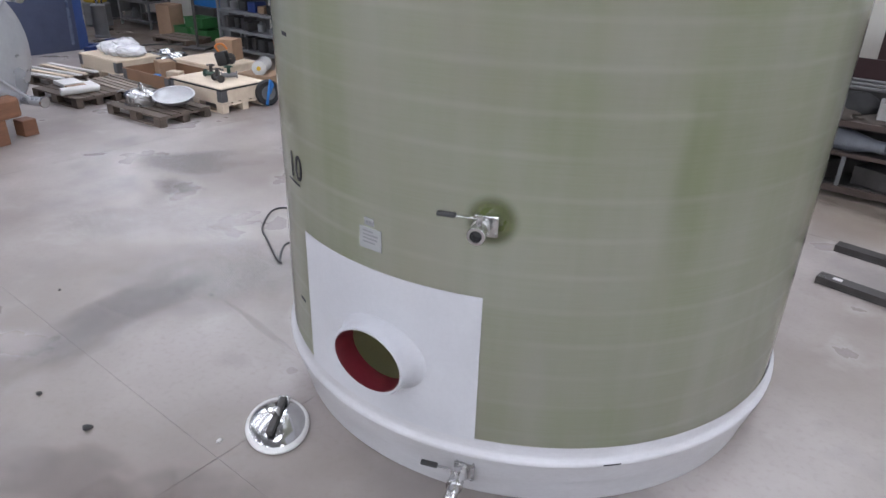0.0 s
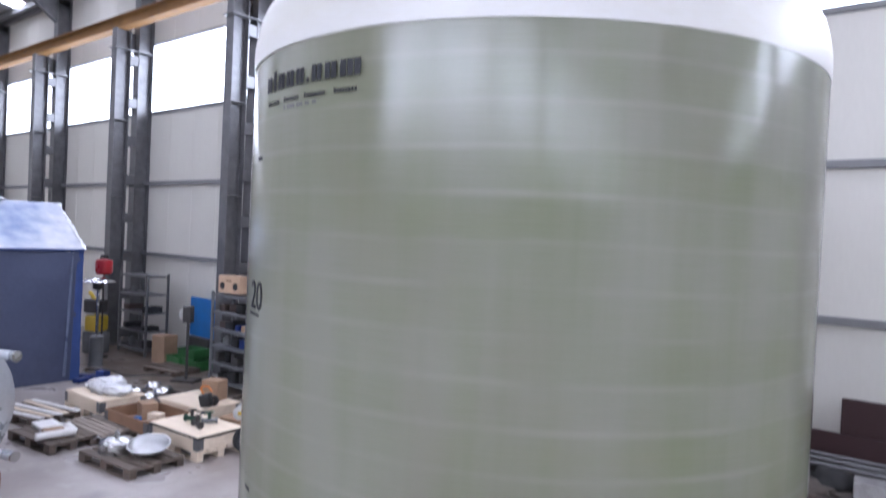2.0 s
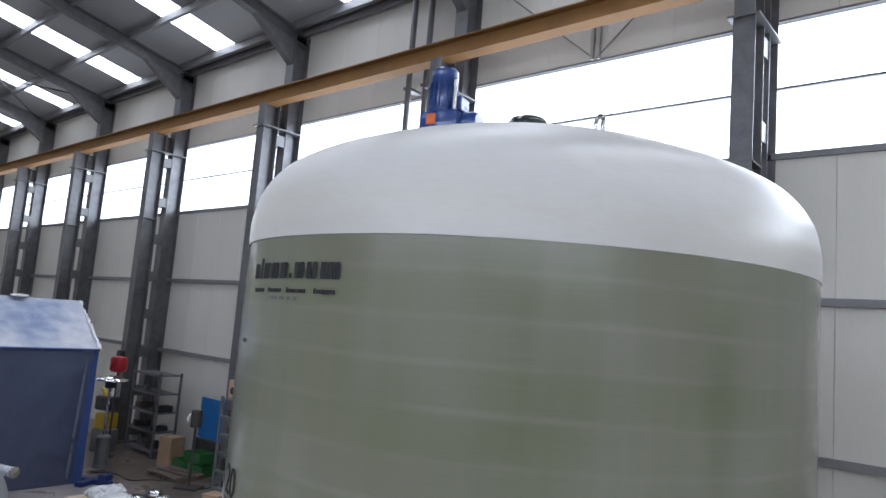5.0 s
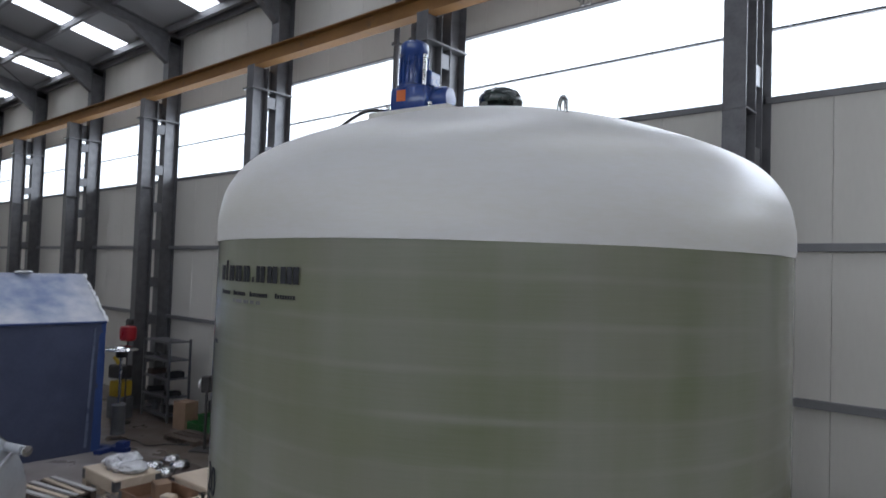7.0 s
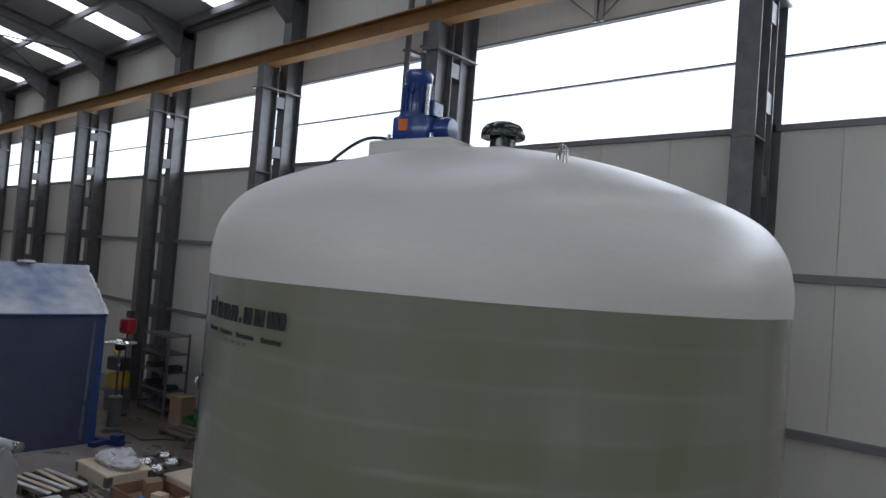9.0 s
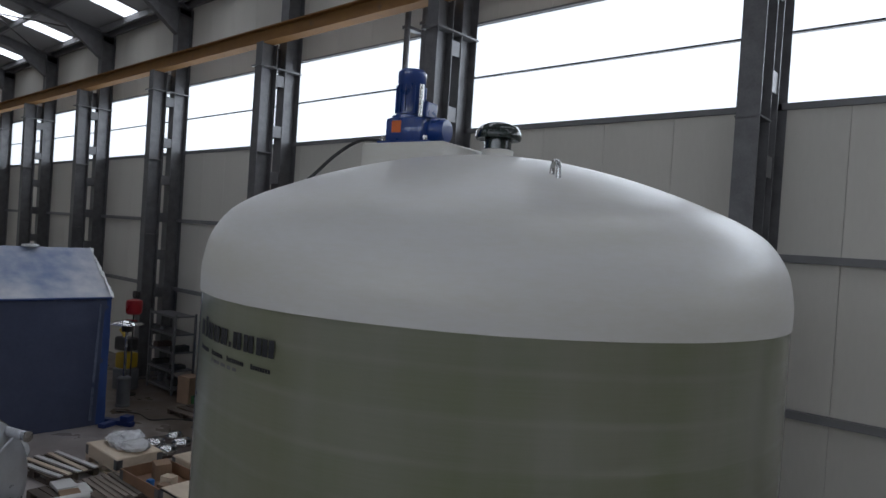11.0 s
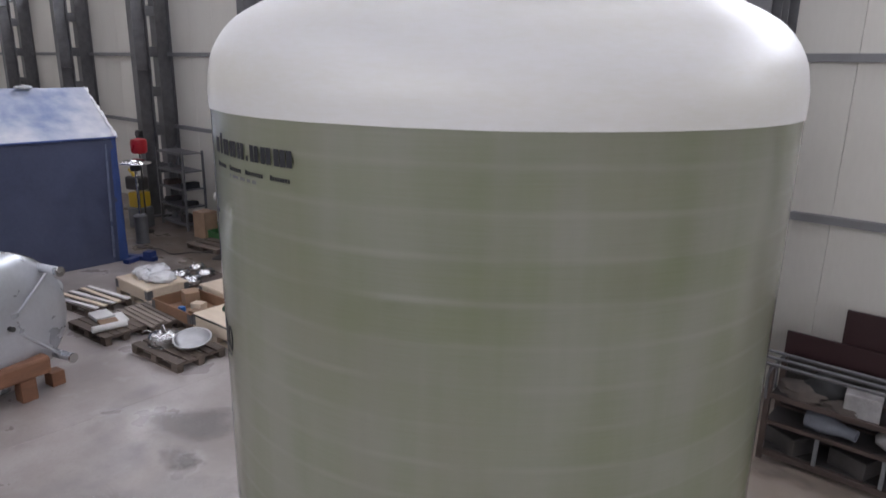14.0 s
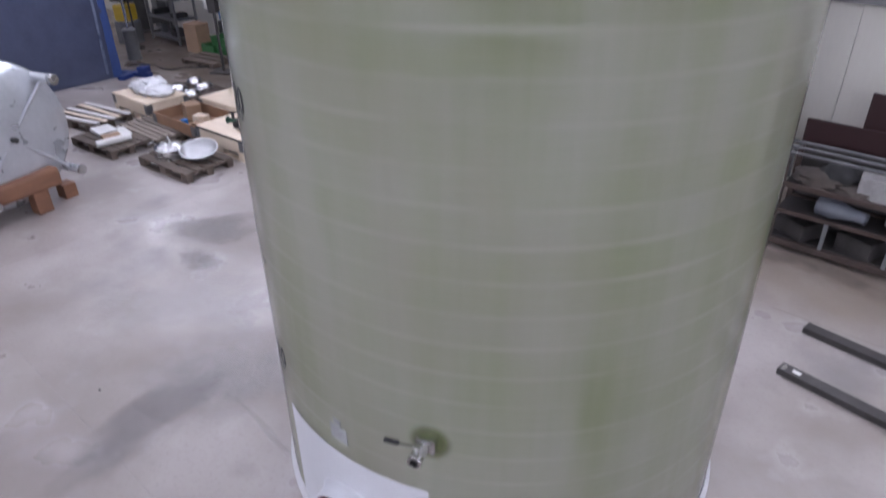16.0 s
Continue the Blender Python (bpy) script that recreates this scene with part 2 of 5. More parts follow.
def concrete_material(name):
    """Trowelled concrete: cloudy grey, scuffed pale patches, grey spills, brown dirt that lies in drifts and a browner
    front.
    """
    m = bpy.data.materials.new(name)
    m.use_nodes = True
    n, l = m.node_tree.nodes, m.node_tree.links
    p = n["Principled BSDF"]
    geo = n.new("ShaderNodeNewGeometry")

    def layer(scale, lo, hi, top, detail=5, offset=0.0):
        mp, q, r = n.new("ShaderNodeMapping"), n.new("ShaderNodeTexNoise"), n.new("ShaderNodeMapRange")
        mp.inputs["Location"].default_value = (offset, offset * 0.7, 0)
        q.inputs["Scale"].default_value, q.inputs["Detail"].default_value = scale, detail
        r.inputs["From Min"].default_value, r.inputs["From Max"].default_value, r.inputs["To Max"].default_value = lo, hi, top
        l.new(geo.outputs["Position"], mp.inputs["Vector"])
        l.new(mp.outputs["Vector"], q.inputs["Vector"])
        l.new(q.outputs["Fac"], r.inputs["Value"])
        return r.outputs["Result"], q.outputs["Fac"]

    def over(base, tint, fac):
        q = n.new("ShaderNodeMix")
        q.data_type = "RGBA"
        q.inputs["B"].default_value = (*tint, 1)
        if isinstance(base, tuple):
            q.inputs["A"].default_value = (*base, 1)
        else:
            l.new(base, q.inputs["A"])
        l.new(fac, q.inputs["Factor"])
        return q.outputs["Result"]

    c = over((0.245, 0.211, 0.190), (0.385, 0.350, 0.330), layer(0.55, 0.38, 0.62, 1.0)[0])
    c = over(c, (0.46, 0.432, 0.424), layer(1.3, 0.56, 0.7, 0.55, 6, 11.0)[0])
    c = over(c, (0.19, 0.175, 0.175), layer(0.7, 0.57, 0.68, 0.6, 5, 37.0)[0])
    c = over(c, (0.20, 0.18, 0.165), layer(2.6, 0.60, 0.72, 0.3, 5, 71.0)[0])
    c = over(c, (0.22, 0.19, 0.17), layer(26.0, 0.52, 0.72, 0.25, 3, 5.0)[0])
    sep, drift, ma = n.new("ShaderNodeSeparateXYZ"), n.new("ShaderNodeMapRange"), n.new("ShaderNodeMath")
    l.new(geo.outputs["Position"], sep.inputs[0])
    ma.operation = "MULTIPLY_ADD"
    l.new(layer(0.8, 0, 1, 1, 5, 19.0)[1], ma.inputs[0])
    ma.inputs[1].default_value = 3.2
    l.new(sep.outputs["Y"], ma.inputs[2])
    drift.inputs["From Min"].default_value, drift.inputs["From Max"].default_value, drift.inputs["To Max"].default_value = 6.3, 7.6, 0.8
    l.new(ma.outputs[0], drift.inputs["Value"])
    # the dark layer lies at the work corner only, a thinner ochre film along the rest of the wall
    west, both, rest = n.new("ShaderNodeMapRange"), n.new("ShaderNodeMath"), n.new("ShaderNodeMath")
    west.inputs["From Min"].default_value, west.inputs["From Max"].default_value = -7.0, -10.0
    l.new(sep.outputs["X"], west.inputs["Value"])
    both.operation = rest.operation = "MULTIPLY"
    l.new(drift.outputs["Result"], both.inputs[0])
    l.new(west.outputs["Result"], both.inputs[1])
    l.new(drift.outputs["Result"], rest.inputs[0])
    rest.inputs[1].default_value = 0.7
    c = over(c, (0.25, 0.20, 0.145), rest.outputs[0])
    # brown dirt, its tone deepened to paint in the corner's dim light
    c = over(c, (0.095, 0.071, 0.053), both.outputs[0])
    # browner, darker tone over the open floor in front of the tank
    front_brown, mb = n.new("ShaderNodeMapRange"), n.new("ShaderNodeMath")
    mb.operation = "MULTIPLY_ADD"
    l.new(layer(0.9, 0, 1, 1, 5, 53.0)[1], mb.inputs[0])
    mb.inputs[1].default_value = 2.6
    l.new(sep.outputs["Y"], mb.inputs[2])
    front_brown.inputs["From Min"].default_value, front_brown.inputs["From Max"].default_value = 2.5, 1.1
    front_brown.inputs["To Max"].default_value = 0.55
    l.new(mb.outputs[0], front_brown.inputs["Value"])
    c = over(c, (0.185, 0.15, 0.13), front_brown.outputs["Result"])
    l.new(c, p.inputs["Base Color"])
    rough = layer(1.3, 0.3, 0.7, 1.0, 5, 11.0)[0]
    rr = n.new("ShaderNodeMapRange")
    rr.inputs["To Min"].default_value, rr.inputs["To Max"].default_value = 0.46, 0.24
    l.new(rough, rr.inputs["Value"])
    l.new(rr.outputs["Result"], p.inputs["Roughness"])
    bp = n.new("ShaderNodeBump")
    bp.inputs["Strength"].default_value, bp.inputs["Distance"].default_value = 0.15, 0.004
    l.new(layer(40.0, 0, 1, 1, 4)[1], bp.inputs["Height"])
    l.new(bp.outputs["Normal"], p.inputs["Normal"])
    return m


VALVE_A, VALVE_Z = -65.9, 1.505


def halo_material(name, inner, outer):
    """A dark wet stain that thins out towards its edge."""
    m = mat(name, (0.075, 0.095, 0.03), (0.12, 0.14, 0.05), rough=0.2, scale=9, bump=0.05, coat=0.5)
    n, l = m.node_tree.nodes, m.node_tree.links
    co, dist, r = n.new("ShaderNodeTexCoord"), n.new("ShaderNodeVectorMath"), n.new("ShaderNodeMapRange")
    dist.operation = "DISTANCE"
    dist.inputs[1].default_value = (1.504 * math.cos(radians(VALVE_A)), 1.504 * math.sin(radians(VALVE_A)), VALVE_Z)
    r.interpolation_type = "SMOOTHSTEP"
    r.inputs["From Min"].default_value, r.inputs["From Max"].default_value = inner, outer
    r.inputs["To Min"].default_value, r.inputs["To Max"].default_value = 0.15, 1.0
    tr, ms = n.new("ShaderNodeBsdfTransparent"), n.new("ShaderNodeMixShader")
    l.new(co.outputs["Object"], dist.inputs[0])
    l.new(dist.outputs["Value"], r.inputs["Value"])
    l.new(r.outputs["Result"], ms.inputs["Fac"])
    l.new(n["Principled BSDF"].outputs["BSDF"], ms.inputs[1])
    l.new(tr.outputs["BSDF"], ms.inputs[2])
    l.new(ms.outputs["Shader"], n["Material Output"].inputs["Surface"])
    return m


RESIN_DARK, RESIN_LIGHT, RESIN_BAND, RESIN_WARM = (0.222, 0.252, 0.146), (0.388, 0.394, 0.335), (0.50, 0.505, 0.46), (0.32, 0.295, 0.245)
RESIN = resin_material("green_resin")
GELCOAT = mat("white_gelcoat", (0.655, 0.65, 0.63), (0.61, 0.595, 0.53), rough=0.42, scale=0.7, fine=16, bump=0.03, coat=0.1, stretch=(1, 1, 5), amount=0.32)
GELCOAT.node_tree.nodes["Principled BSDF"].inputs["Coat Weight"].default_value = 0.55
GELCOAT.node_tree.nodes["Principled BSDF"].inputs["Coat Roughness"].default_value = 0.37
# white gelcoat of the dome, greyed to paint in the shade near the floor
RING = mat("shaded_white_gelcoat", (0.56, 0.56, 0.575), (0.46, 0.455, 0.46), rough=0.4, scale=2.5, fine=30, bump=0.05, coat=0.2, stretch=(1, 1, 3))
PATCH = mat("white_topcoat", (0.545, 0.55, 0.57), (0.48, 0.485, 0.505), rough=0.42, scale=3, fine=45, bump=0.1)
INNER_RESIN = mat("inner_resin", (0.46, 0.44, 0.27), (0.38, 0.37, 0.22), rough=0.35, scale=2, bump=0.05)
RED_RESIN = mat("red_resin", (0.13, 0.014, 0.02), rough=0.35, bump=0.05)
HALO = halo_material("wet_resin", 0.055, 0.125)
STEEL = mat("stainless_steel", (0.62, 0.62, 0.61), (0.45, 0.45, 0.45), rough=0.25, metal=1.0, scale=6, fine=90, bump=0.04)
DULL_STEEL = mat("brushed_steel", (0.50, 0.50, 0.50), (0.38, 0.38, 0.385), rough=0.42, metal=1.0, scale=5, fine=60, bump=0.04)
POLISHED = mat("polished_steel", (0.75, 0.75, 0.75), (0.6, 0.6, 0.6), rough=0.14, metal=1.0, scale=2, fine=12, bump=0.012)
WRAP = mat("film_wrapped_steel", (0.58, 0.60, 0.63), (0.44, 0.46, 0.49), rough=0.3, metal=0.55, scale=3, fine=18, bump=0.35, coat=0.4)
BLACK = mat("black_plastic", (0.02, 0.02, 0.02), (0.03, 0.03, 0.03), rough=0.35, bump=0.03)
VENT = mat("dark_green_plastic", (0.012, 0.02, 0.018), (0.02, 0.03, 0.026), rough=0.22, bump=0.03, coat=0.5)
INK = mat("black_lettering", (0.012, 0.013, 0.016), (0.018, 0.019, 0.022), rough=0.65, bump=0.0)
MOTOR = mat("blue_enamel", (0.012, 0.052, 0.24), (0.009, 0.038, 0.18), rough=0.3, scale=8, bump=0.05, coat=0.4)
ORANGE = mat("orange_sticker", (0.75, 0.16, 0.02), rough=0.4, bump=0.0)
LABEL = mat("label_paper", (0.34, 0.35, 0.345), (0.30, 0.31, 0.305), rough=0.4, bump=0.0)
GREYINK = mat("grey_print", (0.25, 0.25, 0.26), rough=0.5, bump=0.0)
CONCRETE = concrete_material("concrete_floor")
PANEL = mat("cream_wall_panel", (0.66, 0.64, 0.58), (0.59, 0.57, 0.515), rough=0.45, scale=0.7, fine=20, bump=0.05, stretch=(1, 1, 0.25), random_tone=0.02)
PANEL_BACK = mat("panel_joint", (0.42, 0.41, 0.38), rough=0.7, bump=0.0)
GALV = mat("galvanised_steel", (0.175, 0.175, 0.18), (0.115, 0.115, 0.118), rough=0.42, metal=0.35, scale=5, fine=40, bump=0.06, random_tone=0.06)
RAIL = mat("grey_rail", (0.22, 0.22, 0.225), (0.17, 0.17, 0.175), rough=0.5, scale=3, bump=0.05)
CRANE = mat("ochre_paint", (0.30, 0.155, 0.045), (0.22, 0.11, 0.033), rough=0.75, scale=2, fine=30, bump=0.05, wear=((0.12, 0.09, 0.07), 2.2, 0.62, 0.5))
ROOF = mat("grey_roof_sheet", (0.38, 0.385, 0.39), (0.30, 0.305, 0.31), rough=0.5, scale=0.8, bump=0.05, stretch=(1, 0.3, 1))
SKYLIGHT = glow_sheet("roof_light_sheet", 7.5)
GLASS = glass_material("window_glass", (0.95, 0.97, 0.97))
TARP = mat("blue_tarpaulin", (0.068, 0.082, 0.142), (0.046, 0.056, 0.10), rough=0.42, scale=0.8, fine=14, bump=0.3, coat=0.15)
TARP_EDGE = mat("bright_blue_tarpaulin", (0.035, 0.07, 0.22), (0.028, 0.055, 0.17), rough=0.4, scale=4, bump=0.2)
# white clouds: dusty film, with the roof lights' reflection put into the colour
TARP_ROOF = mat("film_roof_with_sheen", (0.60, 0.60, 0.61), (0.17, 0.23, 0.38), rough=0.42, scale=0.32, fine=3, bump=0.1, coat=0.2, amount=0.3)
WOOD = mat("weathered_wood", (0.14, 0.108, 0.085), (0.068, 0.052, 0.04), rough=0.75, scale=3, fine=30, bump=0.3, stretch=(0.4, 3, 3), random_tone=0.25)
PALE_WOOD = mat("pale_plywood", (0.74, 0.63, 0.49), (0.62, 0.51, 0.38), rough=0.6, scale=3, fine=35, bump=0.12, stretch=(0.6, 3, 3), random_tone=0.08)
BROWN_WOOD = mat("brown_board", (0.29, 0.17, 0.10), (0.20, 0.115, 0.068), rough=0.65, scale=4, fine=40, bump=0.15, random_tone=0.08)
CRADLE = mat("orange_brown_timber", (0.27, 0.13, 0.07), (0.15, 0.07, 0.04), rough=0.65, scale=3, fine=30, bump=0.2, stretch=(3, 0.5, 3))
CARD = mat("cardboard", (0.33, 0.22, 0.14), (0.26, 0.17, 0.105), rough=0.75, scale=5, bump=0.05, random_tone=0.1)
PLASTIC = mat("milky_plastic_film", (0.80, 0.81, 0.81), (0.62, 0.63, 0.64), rough=0.2, scale=7, fine=30, bump=0.5, coat=0.5, translucent=0.25)
FILM = film_material("clear_film")
GREY_WOOD = mat("silvered_plank", (0.30, 0.255, 0.215), (0.17, 0.14, 0.115), rough=0.8, scale=3, fine=30, bump=0.3, stretch=(0.4, 3, 3), random_tone=0.25)
WHITE = mat("white_plastic", (0.74, 0.73, 0.71), (0.64, 0.63, 0.61), rough=0.4, scale=6, bump=0.05)
GREY = mat("grey_paint", (0.19, 0.195, 0.20), (0.13, 0.135, 0.14), rough=0.45, scale=5, bump=0.06)
DARK = mat("dark_steel", (0.075, 0.07, 0.068), (0.045, 0.042, 0.04), rough=0.5, metal=0.3, scale=6, bump=0.12, random_tone=0.1)
RUST = mat("rusty_steel", (0.105, 0.075, 0.062), (0.065, 0.048, 0.042), rough=0.6, metal=0.3, scale=7, bump=0.2)
MAROON = mat("dark_maroon_board", (0.034, 0.014, 0.015), (0.026, 0.011, 0.012), rough=0.4, scale=2, bump=0.05)
RED = mat("red_enamel", (0.50, 0.015, 0.025), (0.4, 0.012, 0.02), rough=0.3, bump=0.03, coat=0.4)
GREEN = mat("green_plastic", (0.04, 0.17, 0.05), (0.028, 0.12, 0.036), rough=0.4, bump=0.05)
BLUE = mat("blue_board", (0.02, 0.17, 0.50), (0.018, 0.14, 0.40), rough=0.4, bump=0.03)
BLUE_DARK = mat("dark_blue_paint", (0.015, 0.035, 0.16), (0.012, 0.028, 0.12), rough=0.45, bump=0.05)
YELLOW = mat("yellow_plastic", (0.62, 0.42, 0.03), rough=0.45, bump=0.05)
ORANGE_P = mat("orange_plastic", (0.65, 0.20, 0.03), rough=0.4, bump=0.05)
RUBBER = mat("black_rubber", (0.018, 0.018, 0.018), (0.028, 0.028, 0.028), rough=0.7, bump=0.1)
DUST = mat("dusty_cloth", (0.11, 0.09, 0.076), (0.06, 0.05, 0.043), rough=0.85, scale=6, bump=0.3)
BLUEGREY = mat("bluegrey_resin", (0.20, 0.215, 0.245), (0.14, 0.15, 0.175), rough=0.4, scale=4, bump=0.1)


# ---- building blocks ----
def mesh_of(name, bm, material, smooth=None):
    me = bpy.data.meshes.new(name)
    bmesh.ops.recalc_face_normals(bm, faces=bm.faces)
    if smooth is not None:
        for f in bm.faces:
            f.smooth = True
        for e in bm.edges:
            if len(e.link_faces) == 2 and e.calc_face_angle() > radians(smooth):
                e.smooth = False
    bm.to_mesh(me)
    bm.free()
    me.materials.append(material)
    return me


def part(name, bm, material, parent=None, label="", smooth=None, at=None):
    ob = new(name, mesh_of(name, bm, material, smooth))
    if parent:
        ob.parent = parent
    if at is not None:
        ob.matrix_local = at
    if label:
        ob["label"] = label
    return ob


def thing(name, m, label, category, group="", kind=""):
    ob = new(name)
    ob.empty_display_size = 0.1
    ob.matrix_world = m
    return tagged(ob, label, category, group, kind)


def box(bm, lo, hi, m=None, bevel=0.0):
    c = [(a + b) / 2 for a, b in zip(lo, hi)]
    s = [max(b - a, 1e-4) for a, b in zip(lo, hi)]
    g = bmesh.ops.create_cube(bm, size=1, matrix=(m or Matrix()) @ Matrix.Translation(c) @ Matrix.Diagonal((*s, 1)))
    if bevel:
        edges = list({e for v in g["verts"] for e in v.link_edges})
        bmesh.ops.bevel(bm, geom=edges, offset=bevel, segments=2, affect="EDGES", profile=0.5)
    return bm


def boxed(lo, hi, m=None, bevel=0.0):
    return box(bmesh.new(), lo, hi, m, bevel)


def lathe(profile, seg=48, a0=0.0, a1=360.0, m=None, bm=None):
    """Turn a profile of (radius, height) round z."""
    bm = bm or bmesh.new()
    full = abs(a1 - a0) >= 360
    cols = seg if full else seg + 1
    rows = []
    for r, z in profile:
        if r < 1e-6:
            rows.append([bm.verts.new((m or Matrix()) @ Vector((0, 0, z)))] * cols)
        else:
            rows.append([bm.verts.new((m or Matrix()) @ Vector((r * math.cos(radians(a0 + (a1 - a0) * i / seg)), r * math.sin(radians(a0 + (a1 - a0) * i / seg)), z))) for i in range(cols)])
    for p, q in zip(rows, rows[1:]):
        for i in range(seg):
            j = (i + 1) % cols
            vs = []
            for v in (p[i], p[j], q[j], q[i]):
                if v not in vs:
                    vs.append(v)
            if len(vs) > 2:
                bm.faces.new(vs)
    return bm


def rod(r, z0, z1, seg=16, m=None, bm=None, bevel=0.0):
    b = min(bevel, r * 0.5)
    prof = [(0, z0), (r - b, z0), (r, z0 + b), (r, z1 - b), (r - b, z1), (0, z1)] if b else [(0, z0), (r, z0), (r, z1), (0, z1)]
    return lathe(prof, seg, m=m, bm=bm)


def tube(points, r, seg=8, bm=None):
    """A round bar along a line of points."""
    bm = bm or bmesh.new()
    pts = [Vector(p) for p in points]
    rings = []
    for i, p in enumerate(pts):
        d = (pts[min(i + 1, len(pts) - 1)] - pts[max(i - 1, 0)]).normalized()
        u = d.orthogonal().normalized() if i == 0 else (rings[-1][1] - d * rings[-1][1].dot(d)).normalized()
        w = d.cross(u)
        rings.append(([bm.verts.new(p + r * (u * math.cos(math.tau * k / seg) + w * math.sin(math.tau * k / seg))) for k in range(seg)], u))
    for (a, _), (b, _) in zip(rings, rings[1:]):
        for k in range(seg):
            bm.faces.new((a[k], a[(k + 1) % seg], b[(k + 1) % seg], b[k]))
    bm.faces.new(rings[0][0])
    bm.faces.new(rings[-1][0])
    return bm


def smooth_line(points, steps=6):
    """Points along a soft curve through the given ones."""
    p = [Vector(v) for v in points]
    out = []
    for i in range(len(p) - 1):
        a, b, c, d = p[max(i - 1, 0)], p[i], p[i + 1], p[min(i + 2, len(p) - 1)]
        for k in range(steps):
            t = k / steps
            out.append(0.5 * ((2 * b) + (c - a) * t + (2 * a - 5 * b + 4 * c - d) * t * t + (3 * b - a - 3 * c + d) * t ** 3))
    return out + [p[-1]]


def lump(sx, sy, sz, seed, rough=0.25, sub=3, flat=True):
    """A crumpled heap of the given size that stands on z = 0."""
    bm = bmesh.new()
    bmesh.ops.create_icosphere(bm, subdivisions=sub, radius=1)
    for v in bm.verts:
        d = noise.noise(v.co * 1.7 + Vector((seed, 0, 0))) + 0.5 * noise.noise(v.co * 4.3 + Vector((0, seed, 0)))
        v.co *= 1 + rough * d
        v.co = Vector((v.co.x * sx / 2, v.co.y * sy / 2, (v.co.z + 1) * sz / 2))
        if flat and v.co.z < sz * 0.12:
            v.co.z = 0
    return bm


def h_section(height, depth, width, bm, m, web=0.012, flange=0.016):
    """A rolled H bar that stands on its end: flanges across x, depth along y."""
    box(bm, (-width / 2, -depth / 2, 0), (width / 2, -depth / 2 + flange, height), m)
    box(bm, (-width / 2, depth / 2 - flange, 0), (width / 2, depth / 2, height), m)
    box(bm, (-web / 2, -depth / 2 + flange, 0), (web / 2, depth / 2 - flange, height), m)


# ---- hall ----
BAY, COL_X = 5.3, -3.38
BAYS = range(-7, 8)
TANK = Vector((-2.938, 1.968, 0))
R = 1.504


def bay_x(k):
    return COL_X - BAY * k


def make_ground():
    bm = boxed((-900, -900, -0.5), (900, 900, -0.2))
    tagged(part("ground", bm, mat("outside_ground", (0.25, 0.25, 0.23), rough=0.9, scale=0.1, bump=0.1)), "grey paved ground outside the hall", "ground", kind="structure")


def make_wall(name, y, out, label):
    wall = thing(name, Matrix(), label, "wall", kind="structure")
    t = 0.1 * out
    part("backing", boxed((HALL_W, min(y + t * 0.5, y + t), 0), (HALL_E, max(y + t * 0.5, y + t), SILL)), PANEL_BACK, wall)
    part("upper_backing", boxed((HALL_W, min(y + t * 0.5, y + t), HEAD), (HALL_E, max(y + t * 0.5, y + t), EAVE_Z + 0.1)), PANEL_BACK, wall)
    width = 1.113
    n = int((HALL_E - HALL_W) / width) + 1
    low = mesh_of("panel", boxed((0.002, 0, 0), (width - 0.002, 0.05, SILL), bevel=0.004), PANEL)
    high = mesh_of("upper_panel", boxed((0.002, 0, HEAD), (width - 0.002, 0.05, EAVE_Z + 0.08), bevel=0.004), PANEL)
    x0 = -2.5 - width * math.floor((-2.5 - HALL_W) / width)
    for i in range(n):
        x = x0 + i * width
        if x + width > HALL_E:
            break
        for me, nm in ((low, "panel"), (high, "upper_panel")):
            ob = new(nm, me)
            ob.parent = wall
            ob.location = (x, y if out > 0 else y - 0.05, 0)
    return wall


def make_window_band(y, out, west=HALL_W):
    """Glazing of one bay after another between sill and head, with a rail half way up."""
    k = 0
    for b in BAYS:
        x1, x0 = bay_x(b) - 0.1, bay_x(b + 1) + 0.1
        if x0 < west or x1 > HALL_E:
            continue
        k += 1
        win = thing("window_%d" % k if out > 0 else "window_%d" % (k + 30), Matrix.Translation((0, y + 0.06 * out, 0)), "high wide window with thin grey glazing bars", "window", kind="structure")
        part("window_sill", boxed((x0 - 0.2, -0.10, SILL - 0.05), (x1 + 0.2, 0.08, SILL + 0.04), bevel=0.006), RAIL, win)
        part("window_head", boxed((x0 - 0.2, -0.05, HEAD - 0.03), (x1 + 0.2, 0.06, HEAD + 0.04)), RAIL, win)
        part("glazing_bar", boxed((x0 - 0.2, -0.05, 7.35), (x1 + 0.2, 0.02, 7.38), bevel=0.004), GALV, win)
        for z0, z1 in ((SILL + 0.04, 7.345), (7.385, HEAD - 0.03)):
            pane = part("pane", boxed((x0 - 0.2, 0.0, z0), (x1 + 0.2, 0.012, z1)), GLASS, win)
            pane.visible_shadow = False


